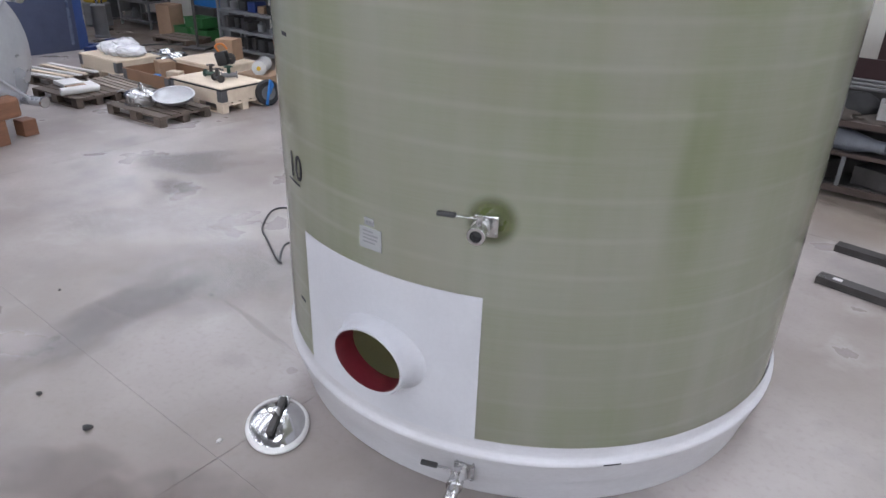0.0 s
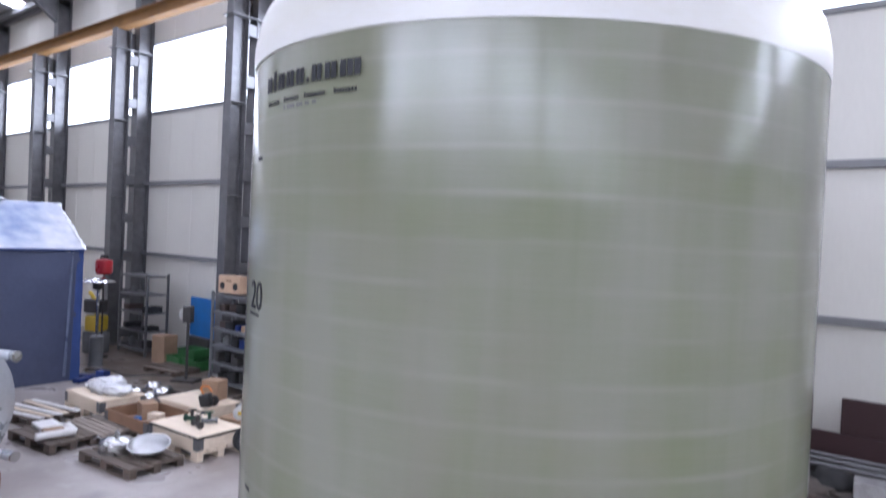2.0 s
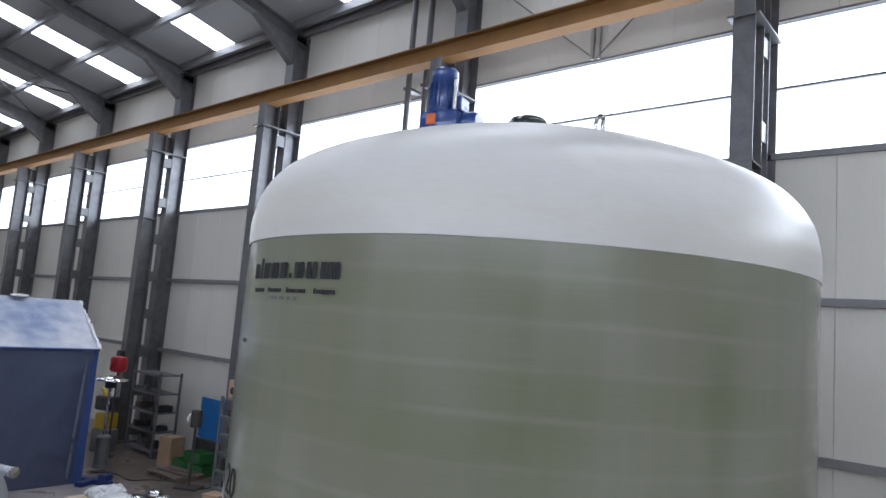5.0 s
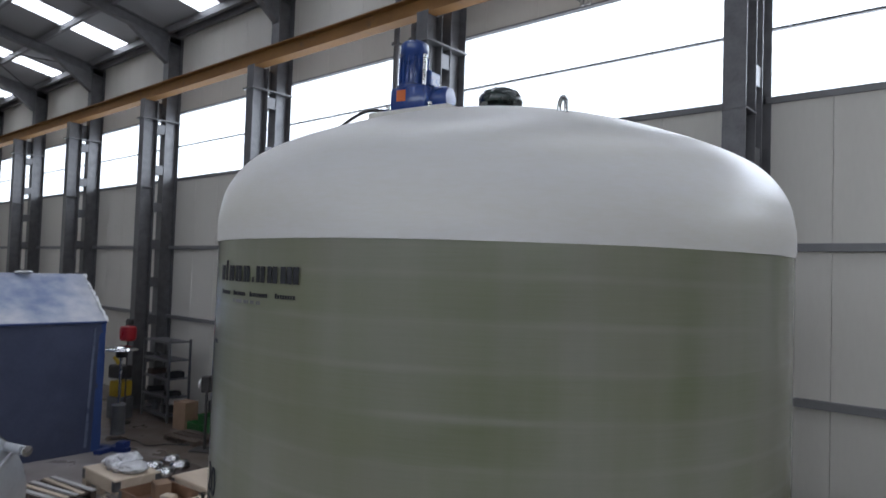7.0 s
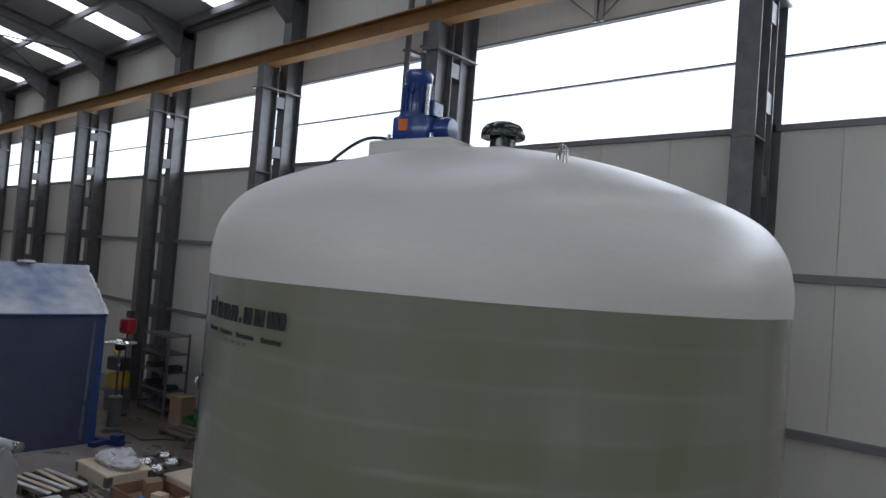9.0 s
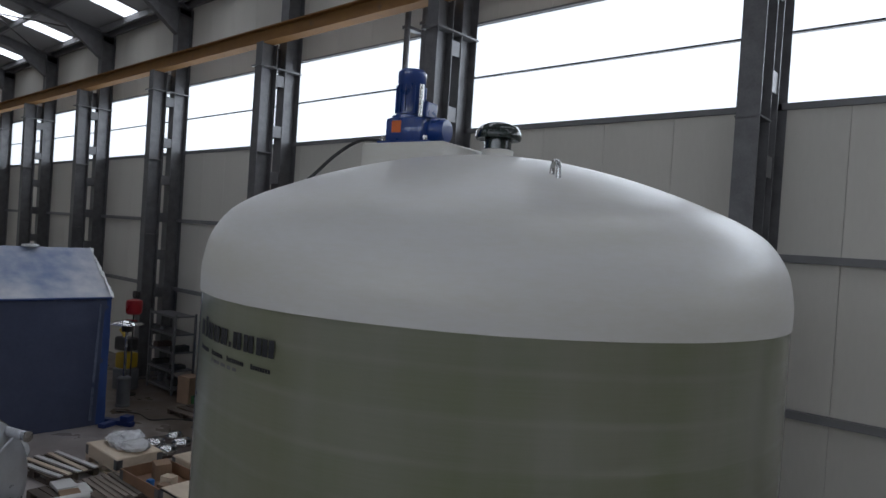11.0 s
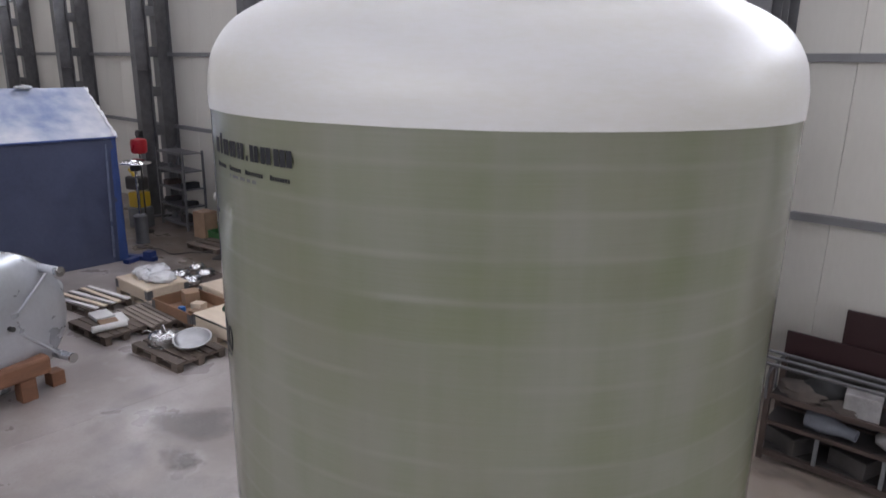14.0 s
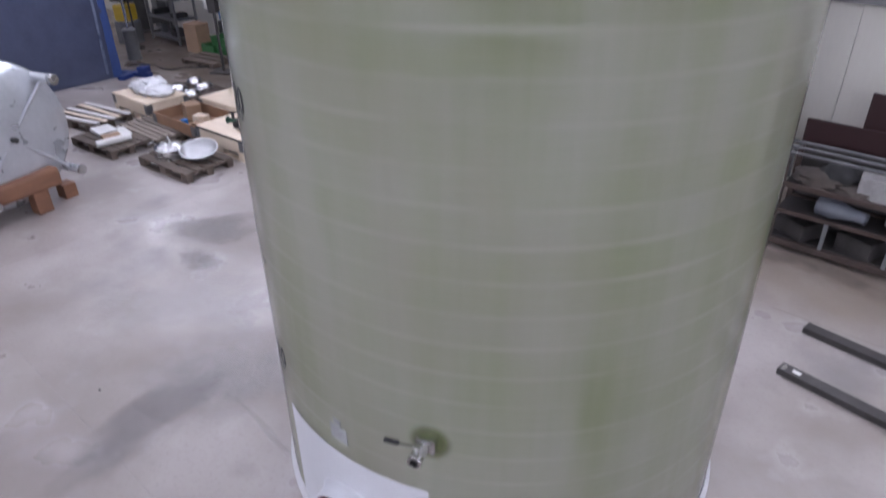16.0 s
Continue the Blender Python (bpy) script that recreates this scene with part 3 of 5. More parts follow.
def make_column(b, y_wall, side):
    """Two H legs joined by batten plates; the inner leg carries the crane beam, the outer one the roof."""
    x = bay_x(b)
    if not HALL_W < x < HALL_E:
        return
    col = thing("steel_column", Matrix.Translation((x, y_wall, 0)) @ pose(0, 0, 0, 0, 0, 0 if side > 0 else 180), "tall galvanised steel column of two legs with batten plates", "column", "columns along the walls", "structure")
    bm = bmesh.new()
    h_section(8.0, 0.40, 0.28, bm, Matrix.Translation((0, -0.84, 0)))
    part("inner_leg", bm, GALV, col)
    bm = bmesh.new()
    h_section(EAVE_Z - 0.15, 0.42, 0.30, bm, Matrix.Translation((0, -0.215, 0)))
    part("outer_leg", bm, GALV, col)
    plate = mesh_of("batten_plate", boxed((-0.008, -0.66, -0.13), (0.008, -0.40, 0.13)), GALV)
    for i, z in enumerate((0.3, 1.35, 2.4, 3.45, 4.5, 5.55, 6.6, 7.75)):
        for s in (-1, 1):
            ob = new("batten_plate", plate)
            ob.parent, ob.location = col, (s * 0.125, 0, z)
    seam = mesh_of("splice_plate", boxed((-0.15, -1.052, -0.01), (0.15, -0.63, 0.01)), GALV)
    for z in (4.02, 6.1):
        ob = new("splice_plate", seam)
        ob.parent, ob.location = col, (0, 0, z)
    part("cap_plate", boxed((-0.2, -1.1, 8.0), (0.2, -0.0, 8.03)), GALV, col)
    bm = bmesh.new()
    h_section(0.52, 0.40, 0.26, bm, Matrix.Translation((0, -0.84, 8.03)))
    box(bm, (-0.10, -0.64, 8.04), (-0.085, -0.42, 8.54))
    part("crane_bracket", bm, GALV, col)
    part("base_plate", boxed((-0.25, -1.15, 0), (0.25, -0.0, 0.03)), GALV, col)


def make_rafter(b):
    x = bay_x(b)
    if not HALL_W < x < HALL_E:
        return
    raf = thing("roof_frame", Matrix.Translation((x, 0, 0)), "grey steel roof rafters with haunched ends", "rafter", "roof frames", "structure")
    for sgn, y_wall in ((1, HALL_N), (-1, HALL_S)):
        bm = bmesh.new()
        run = abs(y_wall - RIDGE_Y)
        for z0, z1, w in ((-0.40, -0.385, 0.24), (-0.115, -0.10, 0.24), (-0.385, -0.115, 0.012)):
            vs = []
            for xx in (-w / 2, w / 2):
                for y, zb in ((y_wall, EAVE_Z), (RIDGE_Y, EAVE_Z + SLOPE * run)):
                    for z in (z0, z1):
                        vs.append(bm.verts.new((xx, y, zb + z)))
            for f in ((0, 1, 3, 2), (4, 5, 7, 6), (0, 1, 5, 4), (2, 3, 7, 6), (0, 2, 6, 4), (1, 3, 7, 5)):
                bm.faces.new([vs[i] for i in f])
        part("rafter", bm, GALV, raf)
        bm = bmesh.new()
        vs = []
        for xx in (-0.1, 0.1):
            for y, z in ((y_wall - 0.4 * sgn, EAVE_Z - 0.95), (y_wall - 0.4 * sgn, EAVE_Z - 0.25), (y_wall - 1.6 * sgn, EAVE_Z - 0.05)):
                vs.append(bm.verts.new((xx, y, z)))
        bm.faces.new(vs[:3]), bm.faces.new(vs[3:])
        for i in range(3):
            j = (i + 1) % 3
            bm.faces.new((vs[i], vs[j], vs[3 + j], vs[3 + i]))
        part("haunch", bm, GALV, raf)


def make_roof():
    """One ceiling sheet a slope, ribbed, with openings for the strips of roof lights."""
    bm, lights, purl = bmesh.new(), bmesh.new(), bmesh.new()
    steps = [0.0, 0.45, 1.95, 2.04, 3.5, 3.59, 5.05, 5.14, 6.6, 6.69, 8.15]
    # the south slope and its glowing strips are unseen, assumed like the north
    for sgn, y_wall in ((1, HALL_N), (-1, HALL_S)):
        run = abs(y_wall - RIDGE_Y)

        def quad(target, x0, x1, d0, d1, lift):
            vs = [target.verts.new((x, y_wall - sgn * d, EAVE_Z + SLOPE * d + lift + dz)) for dz in (0, 0.03) for x, d in ((x0, d0), (x1, d0), (x1, d1), (x0, d1))]
            for f in ((0, 1, 2, 3), (7, 6, 5, 4), (0, 1, 5, 4), (1, 2, 6, 5), (2, 3, 7, 6), (3, 0, 4, 7)):
                target.faces.new([vs[i] for i in f])

        for b in range(-8, 9):
            xa, xb = max(bay_x(b + 1), HALL_W), min(bay_x(b), HALL_E)
            if xb <= xa:
                continue
            xm = bay_x(b) - 0.565 * BAY
            l, r = max(xm - 0.48, xa), min(xm + 0.48, xb)
            if r - l < 0.5:
                quad(bm, xa, xb, -0.3, run, 0.06)
                continue
            quad(bm, xa, l, -0.3, run, 0.06)
            quad(bm, r, xb, -0.3, run, 0.06)
            for i in range(0, len(steps) - 1):
                if i % 2 == 0:
                    quad(bm, l, r, steps[i] if i else -0.3, steps[i + 1], 0.06)
                else:
                    quad(lights, l, r, steps[i], steps[i + 1], 0.06)
            quad(bm, l, r, steps[-1], run, 0.06)
        for d in (0.1, 0.4, 2.0, 3.55, 5.1, 6.65, 8.2, 9.7):
            y, z = y_wall - sgn * d, EAVE_Z + SLOPE * d
            box(purl, (HALL_W, y - 0.05, z - 0.13), (HALL_E, y + 0.05, z + 0.055))
    tagged(part("ceiling", bm, ROOF), "grey ribbed metal roof sheets", "ceiling", kind="structure")
    tagged(part("roof_lights", lights, SKYLIGHT), "bright roof light strips that glow in place of daylight", "skylight", kind="structure")
    tagged(part("roof_purlins", purl, RAIL), "grey steel purlins under the roof", "purlin", kind="structure")


def make_bracing():
    br = thing("roof_bracing", Matrix(), "thin crossed steel rods under the roof", "bracing", "roof bracing", "structure")
    x0, x1 = bay_x(4), bay_x(5)
    for d0, d1 in ((0.6, 5.2), (5.2, 9.8)):
        for xa, xb in ((x0, x1), (x1, x0)):
            pts = [(xx, HALL_N - d, EAVE_Z + SLOPE * d - 0.22) for xx, d in ((xa, d0), (xb, d1))]
            part("brace_rod", tube(pts, 0.022, 6), DARK, br)
    wb = thing("wall_bracing", Matrix(), "two thin rods and a post above the window", "bracing", kind="structure")
    xm = (bay_x(0) + bay_x(1)) / 2
    for xe in (bay_x(0) - 0.15, bay_x(1) + 0.15):
        part("wall_rod", tube([(xm, HALL_N - 0.05, 8.34), (xe, HALL_N - 0.05, 10.5)], 0.014, 6), RAIL, wb)
    for dx in (-0.06, 0.06):
        part("short_post", boxed((xm + dx - 0.025, HALL_N - 0.07, 8.34), (xm + dx + 0.025, HALL_N - 0.01, 10.55), bevel=0.004), PANEL_BACK, wb)


def make_rails():
    for i, z in enumerate((2.48, 4.44)):
        r = thing("wall_rail", Matrix.Translation((0, HALL_N, z)), "grey horizontal steel rail on the wall", "rail", "wall rails", "structure")
        bm = bmesh.new()
        box(bm, (HALL_W, -0.10, -0.05), (HALL_E, -0.002, -0.035))
        box(bm, (HALL_W, -0.10, 0.035), (HALL_E, -0.002, 0.05))
        box(bm, (HALL_W, -0.10, -0.035), (HALL_E, -0.088, 0.035))
        part("channel", bm, RAIL, r)


def make_crane_beam(y, name="crane_beam"):
    beam = thing(name, Matrix.Translation((0, y, 8.55)), "ochre painted crane runway beam under the roof", "crane beam", kind="structure")
    bm = bmesh.new()
    box(bm, (HALL_W, -0.14, 0), (HALL_E, 0.14, 0.025))
    box(bm, (HALL_W, -0.14, 0.315), (HALL_E, 0.14, 0.34))
    box(bm, (HALL_W, -0.012, 0.025), (HALL_E, 0.012, 0.315))
    part("girder", bm, CRANE, beam)
    part("crane_rail", boxed((HALL_W, -0.03, 0.34), (HALL_E, 0.03, 0.385)), DARK, beam)


def make_end_wall(name, x, out):
    w = thing(name, Matrix(), "plain cream end wall of the hall", "wall", kind="structure")
    bm = bmesh.new()
    ys = (HALL_S - 0.1, RIDGE_Y, HALL_N + 0.1)
    zs = (EAVE_Z + 0.1, EAVE_Z + SLOPE * (HALL_N - RIDGE_Y) + 0.1, EAVE_Z + 0.1)
    vs = [[bm.verts.new((x + dx, y, z)) for y, z in ((ys[0], 0), (ys[2], 0), (ys[2], zs[2]), (ys[1], zs[1]), (ys[0], zs[0]))] for dx in (0, 0.1 * out)]
    bm.faces.new(vs[0]), bm.faces.new(vs[1])
    for i in range(5):
        j = (i + 1) % 5
        bm.faces.new((vs[0][i], vs[0][j], vs[1][j], vs[1][i]))
    part("end_panel", bm, PANEL, w)


def make_down_pipes():
    for x in (-9.98, -9.52):
        p = thing("vertical_pipe", Matrix.Translation((x, 8.02, 0)), "slim grey vertical pipe fixed to the wall", "pipe", "wall pipes", "structure")
        part("pipe", rod(0.06, 0, 10.5, 14), GALV, p, smooth=40)
        for z in (1.5, 4.44, 6.4, 8.4):
            part("clamp", boxed((-0.075, -0.07, z - 0.03), (0.075, 0.36, z + 0.03)), GALV, p)


# ---- the tank ----
def on_tank(angle, z, r=R):
    a = radians(angle)
    return Vector((r * math.cos(a), r * math.sin(a), z))


def bend(bm, angle, z, lift):
    """Wrap a flat mesh in the x-z plane round the tank, x running anticlockwise from the angle."""
    for v in bm.verts:
        a = radians(angle) + v.co.x / R
        r = R + lift - v.co.y
        v.co = Vector((r * math.cos(a), r * math.sin(a), z + v.co.z))
    return bm


def sheet(w, h, thick=0.002, nx=12):
    bm = bmesh.new()
    for i in range(nx):
        box(bm, (w * i / nx, -thick, 0), (w * (i + 1) / nx, 0, h))
    bmesh.ops.remove_doubles(bm, verts=bm.verts, dist=1e-5)
    return bm


def numerals(text, height):
    """Upright lettering in the x-z plane."""
    data = bpy.data.curves.new("lettering", "FONT")
    data.body, data.size, data.extrude, data.resolution_u = text, height / 0.7, 0.0015, 4
    ob = new("lettering", data)
    dg = bpy.context.evaluated_depsgraph_get()
    me = bpy.data.meshes.new_from_object(ob.evaluated_get(dg))
    bm = bmesh.new()
    bm.from_mesh(me)
    bpy.data.objects.remove(ob)
    bpy.data.curves.remove(data)
    bpy.data.meshes.remove(me)
    bmesh.ops.rotate(bm, verts=bm.verts, cent=(0, 0, 0), matrix=Matrix.Rotation(radians(90), 3, "X"))
    return bm


def ball_valve(parent, angle, z, size, outlet):
    """Flanged stainless ball valve with a lever that points along the wall."""
    m = Matrix.Translation(on_tank(angle, z)) @ Matrix.Rotation(radians(angle + 90), 4, "Z") @ Matrix.Scale(size, 4)
    valve = part("ball_valve", rod(0.042, 0.0, 0.07, 24, m=Matrix.Rotation(radians(90), 4, "X"), bevel=0.006), STEEL, parent, "stainless ball valve with a black lever grip", 35, at=m)
    part("flange_plate", boxed((-0.045, -0.035, -0.06), (0.085, -0.024, 0.055), bevel=0.003), STEEL, valve)
    body = bmesh.new()
    lathe([(0.035, 0.06), (0.05, 0.065), (0.05, 0.085), (0.042, 0.09), (0.046, 0.12), (0.042, 0.15), (0.05, 0.155), (0.05, 0.18), (0.047, 0.185), (0.032, 0.185), (0.03, 0.12), (0, 0.12)], 28, m=Matrix.Rotation(radians(90), 4, "X"), bm=body)
    part("valve_body", body, STEEL, valve, smooth=35)
    stem = bmesh.new()
    rod(0.016, 0.03, 0.085, 12, m=Matrix.Translation((0, -0.12, 0)), bm=stem)
    rod(0.022, 0.062, 0.075, 6, m=Matrix.Translation((0, -0.12, 0)), bm=stem)
    part("stem", stem, STEEL, valve, smooth=35)
    # black disc that paints the darkness at the bottom of the outlet
    part("bore", rod(0.031, 0.121, 0.124, 20, m=Matrix.Rotation(radians(90), 4, "X")), BLACK, valve, "black disc for the shade inside the bore")
    part("lever", boxed((-0.2, -0.13, 0.072), (0.012, -0.11, 0.077), bevel=0.002), STEEL, valve)
    part("lever_grip", boxed((-0.225, -0.136, 0.062), (-0.12, -0.104, 0.088), bevel=0.008), BLACK, valve)
    for sx in (-1, 1):
        for sz in (-1, 1):
            part("bolt", rod(0.008, 0.0, 0.05, 6, m=Matrix.Translation((0.02 + sx * 0.05, 0, sz * 0.045 - 0.003)) @ Matrix.Rotation(radians(90), 4, "X")), STEEL, valve)
    if outlet:
        line = smooth_line([(0, -0.18, 0), (0, -0.24, -0.01), (-0.01, -0.29, -0.06), (-0.01, -0.30, -0.15)])
        part("drain_spout", tube(line, 0.036, 14), STEEL, valve, smooth=40)


def make_tank():
    tank = thing("storage_tank", Matrix.Translation(TANK), "tall green resin tank with a white domed top", "tank")
    top, low = 4.082, 0.37
    # shell, open behind the manhole patch
    bm = bmesh.new()
    seg, zs = 180, [low + (top - low) * i / 48 for i in range(49)]
    grid = [[bm.verts.new(on_tank(i * 360 / seg, z, R + 0.0035 * noise.noise(Vector((math.cos(i * math.tau / seg) * 1.3, math.sin(i * math.tau / seg) * 1.3, z * 1.1))))) for i in range(seg)] for z in zs]
    for j in range(48):
        for i in range(seg):
            a, z = (i + 0.5) * 360 / seg - 360, (zs[j] + zs[j + 1]) / 2
            if -105 < a < -69 and 0.42 < z < 1.1:
                continue
            bm.faces.new((grid[j][i], grid[j][(i + 1) % seg], grid[j + 1][(i + 1) % seg], grid[j + 1][i]))
    part("shell", bm, RESIN, tank, "green filament-wound resin wall", 40)
    prof = [(R + 0.004, top), (R + 0.006, 4.14), (R + 0.004, 4.20), (1.5, 4.25), (1.485, 4.32), (1.46, 4.376), (1.42, 4.437), (1.36, 4.497), (1.26, 4.557), (1.143, 4.608), (0.963, 4.678), (0.75, 4.745), (0.5, 4.806), (0.25, 4.845), (0, 4.858)]
    bm = bmesh.new()
    pts = [(p.x, p.y) for p in smooth_line([(r, z, 0) for r, z in prof], 3)]
    lathe(pts[:-1] + [(0, 4.858)], 144, bm=bm)
    for v in bm.verts:
        v.co *= 1 + 0.0005 * noise.noise(v.co * 1.6)
    part("dome", bm, GELCOAT, tank, "white gelcoat dome", 40)
    part("base_ring", lathe([(R + 0.002, 0.385), (R + 0.003, 0.335), (R + 0.008, 0.318), (R + 0.022, 0.309), (R + 0.029, 0.298), (R + 0.028, 0.287), (R + 0.016, 0.276), (R + 0.01, 0.26), (R - 0.006, 0.17), (R - 0.013, 0.155), (R - 0.018, 0.145), (R - 0.045, 0.03), (R - 0.05, 0.008), (R - 0.056, 0.0), (R - 0.12, 0.0)], 144), RING, tank, "white rounded foot ring", 50)
    part("inner_floor", lathe([(R - 0.003, 0.36), (1.2, 0.35), (0, 0.34)], 72), INNER_RESIN, tank)
    part("scuff_mark", bend(sheet(0.085, 0.008, 0.001, 4), -43.5, 0.296, 0.03), INK, tank, "black scuff mark")
    # manhole patch with its collar
    a0, a1, z0, z1 = -108.0, -66.6, 0.374, 1.15
    ca, cz, cr = MAN_A, MAN_Z, MAN_R
    bm = bmesh.new()
    uc, vc = radians(ca) * R, cz
    u0, u1 = radians(a0) * R - uc, radians(a1) * R - uc
    v0, v1 = z0 - vc, z1 - vc
    rings = []
    n = 128
    for s in range(9):
        row = []
        for i in range(n):
            t = math.tau * i / n
            c, sn = math.cos(t), math.sin(t)
            k = min((u1 if c > 0 else u0) / c if abs(c) > 1e-6 else 1e9, (v1 if sn > 0 else v0) / sn if abs(sn) > 1e-6 else 1e9)
            ce = cr * MAN_F / math.hypot(MAN_F * c, sn)
            d = ce + (k - ce) * (s / 8)
            a = radians(ca) + d * c / R
            r = R + 0.006
            row.append(bm.verts.new((r * math.cos(a), r * math.sin(a), cz + d * sn)))
        rings.append(row)
    # corners of the outer edge
    for uu, vv in ((u0, v0), (u0, v1), (u1, v0), (u1, v1)):
        t = math.atan2(vv, uu) % math.tau
        i = round(t / math.tau * n) % n
        a = radians(ca) + uu / R
        rings[-1][i].co = Vector(((R + 0.006) * math.cos(a), (R + 0.006) * math.sin(a), cz + vv))
    for p, q in zip(rings, rings[1:]):
        for i in range(n):
            bm.faces.new((p[i], p[(i + 1) % n], q[(i + 1) % n], q[i]))
    part("manhole_patch", bm, PATCH, tank, "matt white rectangular patch round the manhole", 40)
    m = Matrix.Translation(on_tank(ca, cz, 0)) @ Matrix.Rotation(radians(ca), 4, "Z") @ Matrix.Rotation(radians(90), 4, "Y") @ Matrix.Diagonal((MAN_F, 1, 1, 1))
    # the lathe's z axis now points outwards, its x axis down
    rim = R + MAN_D
    collar = part("manhole_collar", lathe([(cr + 0.075, R - 0.035), (cr + 0.048, R - 0.004), (cr + 0.028, R + 0.022), (cr + 0.018, R + 0.06), (cr + 0.014, rim - 0.008), (cr + 0.008, rim), (cr - 0.004, rim)], 72), PATCH, tank, "white rounded manhole collar", 50, at=m)
    part("red_lining", lathe([(cr - 0.004, rim), (cr - 0.008, rim - 0.004), (cr - 0.008, R - 0.025)], 72), RED_RESIN, collar, "dark red resin lining", 50)
    # plates and lettering
    part("nameplate", bend(sheet(0.128, 0.105), -90.0, 1.245, 0.004), LABEL, tank, "grey printed nameplate")
    for i, w in enumerate((0.06, 0.09, 0.085, 0.07)):
        part("print_line", bend(sheet(w, 0.006, 0.001, 4), -89.2, 1.33 - i * 0.018, 0.007), GREYINK, tank)
    part("small_label", bend(sheet(0.055, 0.038), -88.8, 1.36, 0.004), LABEL, tank, "small white sticker")
    for k in range(3):
        part("print_mark", bend(sheet(0.01, 0.012, 0.001, 2), -88.3 + k * 0.62, 1.372, 0.007), GREYINK, tank)
    part("resin_halo", bend(disc_sheet(0.13, 0.13), VALVE_A, VALVE_Z, 0.0045), HALO, tank, "dark wet resin round the valve")
    for text, z in (("10", 1.40), ("20", 2.925)):
        part("volume_numeral", bend(numerals(text, 0.13), MARK_A - 5.4, z, 0.004), INK, tank)
        part("numeral_rule", bend(sheet(0.155, 0.012, 0.001, 6), MARK_A - 5.6, z - 0.03, 0.005), INK, tank)
    for z in (0.69, 2.08, 3.61):
        part("volume_tick", bend(sheet(0.07, 0.017, 0.001, 3), MARK_A - 3.9, z, 0.005), INK, tank)
    # company lettering as plain upright bars, two thin rows of bars below
    a = -109.2
    for w, h, strokes in ((0.062, 0.067, 2), (0.034, 0.088, 1), (0.066, 0.067, 2), (0.066, 0.067, 2), (0.062, 0.067, 2), (0.021, 0.021, 1), (0.068, 0.067, 2), (0.072, 0.067, 2), (0.112, 0.067, 3)):
        pitch = w / strokes
        for k in range(strokes):
            part("logo_bar", bend(sheet(pitch * 0.84, h, 0.001, 3), a + math.degrees(k * pitch / R), 3.902, 0.005), INK, tank)
        a += math.degrees((w + 0.0145) / R)
    a = -108.4
    for w in (0.125, 0.12, 0.145, 0.125):
        n = round(w / 0.0155)
        for k in range(n):
            part("small_print_bar", bend(sheet(0.012, 0.016 if k else 0.021, 0.001, 1), a + math.degrees(k * 0.0155 / R), 3.842, 0.005), INK, tank)
        a += math.degrees((w + 0.042) / R)
    a = -102.0
    for k in range(16):
        if k not in (1, 6, 10, 13):
            part("small_print_bar", bend(sheet(0.011, 0.014, 0.001, 1), a + math.degrees(k * 0.0155 / R), 3.812, 0.005), GREYINK, tank)
    ball_valve(tank, -67.2, 1.49, 0.76, False)
    ball_valve(tank, -68.6, 0.195, 0.8, True)
    # fittings on the dome
    m = Matrix.Translation((-0.565, 0.02, 0)) @ pose(0, 0, 0, 0, 0, BOX_TURN)
    seat = part("motor_platform", boxed((-0.275, -0.29, 4.55), (0.32, 0.30, 4.938), bevel=0.018), GELCOAT, tank, "white moulded motor platform", 50, at=m)
    mm = Matrix.Translation(MOTOR_AT) @ pose(0, 0, 0, 0, 0, 12)
    gear = part("gear_motor", boxed((-0.13, -0.12, 0.02), (0.13, 0.12, 0.17), bevel=0.025), MOTOR, tank, "blue enamelled gear motor", 40, at=mm)
    part("foot_plate", boxed((-0.16, -0.15, 0), (0.2, 0.15, 0.022), bevel=0.004), MOTOR, gear)
    part("end_housing", lathe([(0, 0.1), (0.07, 0.1), (0.08, 0.11), (0.08, 0.18), (0.065, 0.21), (0, 0.215)], 28, m=Matrix.Translation((0.02, 0.02, 0.1)) @ Matrix.Rotation(radians(90), 4, "Y")), MOTOR, gear, smooth=40)
    stack = lathe([(0, 0.16), (0.11, 0.16), (0.11, 0.185), (0.085, 0.195), (0.083, 0.385), (0.087, 0.39), (0.087, 0.455), (0.074, 0.47), (0, 0.47)], 32, m=Matrix.Translation((-0.03, 0, 0)))
    motor = part("motor_casing", stack, MOTOR, gear, smooth=40)
    for i in range(18):
        a = math.tau * i / 18
        part("cooling_fin", boxed((0.086, -0.003, 0.205), (0.095, 0.003, 0.37), m=Matrix.Translation((-0.03, 0, 0)) @ Matrix.Rotation(a, 4, "Z")), MOTOR, gear)
    part("terminal_box", boxed((0.06, -0.06, 0.17), (0.13, 0.06, 0.27), bevel=0.01), MOTOR, gear)
    part("filler_pipe", rod(0.014, 0.17, 0.36, 10, m=Matrix.Translation((0.1, -0.09, 0))), STEEL, gear)
    part("warning_sticker", boxed((-0.075, -0.124, 0.075), (-0.01, -0.121, 0.145)), ORANGE, gear, "orange sticker")
    for sx, sy in ((-0.13, -0.13), (0.17, -0.13), (0.17, 0.13), (-0.13, 0.13)):
        part("bolt", rod(0.014, 0.02, 0.05, 6, m=Matrix.Translation((sx, sy, 0))), STEEL, gear)
    line = smooth_line([tuple(Vector(MOTOR_AT) + Vector((-0.12, -0.1, 0.03))), (-0.86, -0.25, 4.965), (-0.95, -0.36, 4.87), (-1.06, -0.46, 4.72), (-1.16, -0.5, 4.64)])
    part("power_cable", tube(line, 0.011, 8), BLACK, tank, "black power cable", 60)
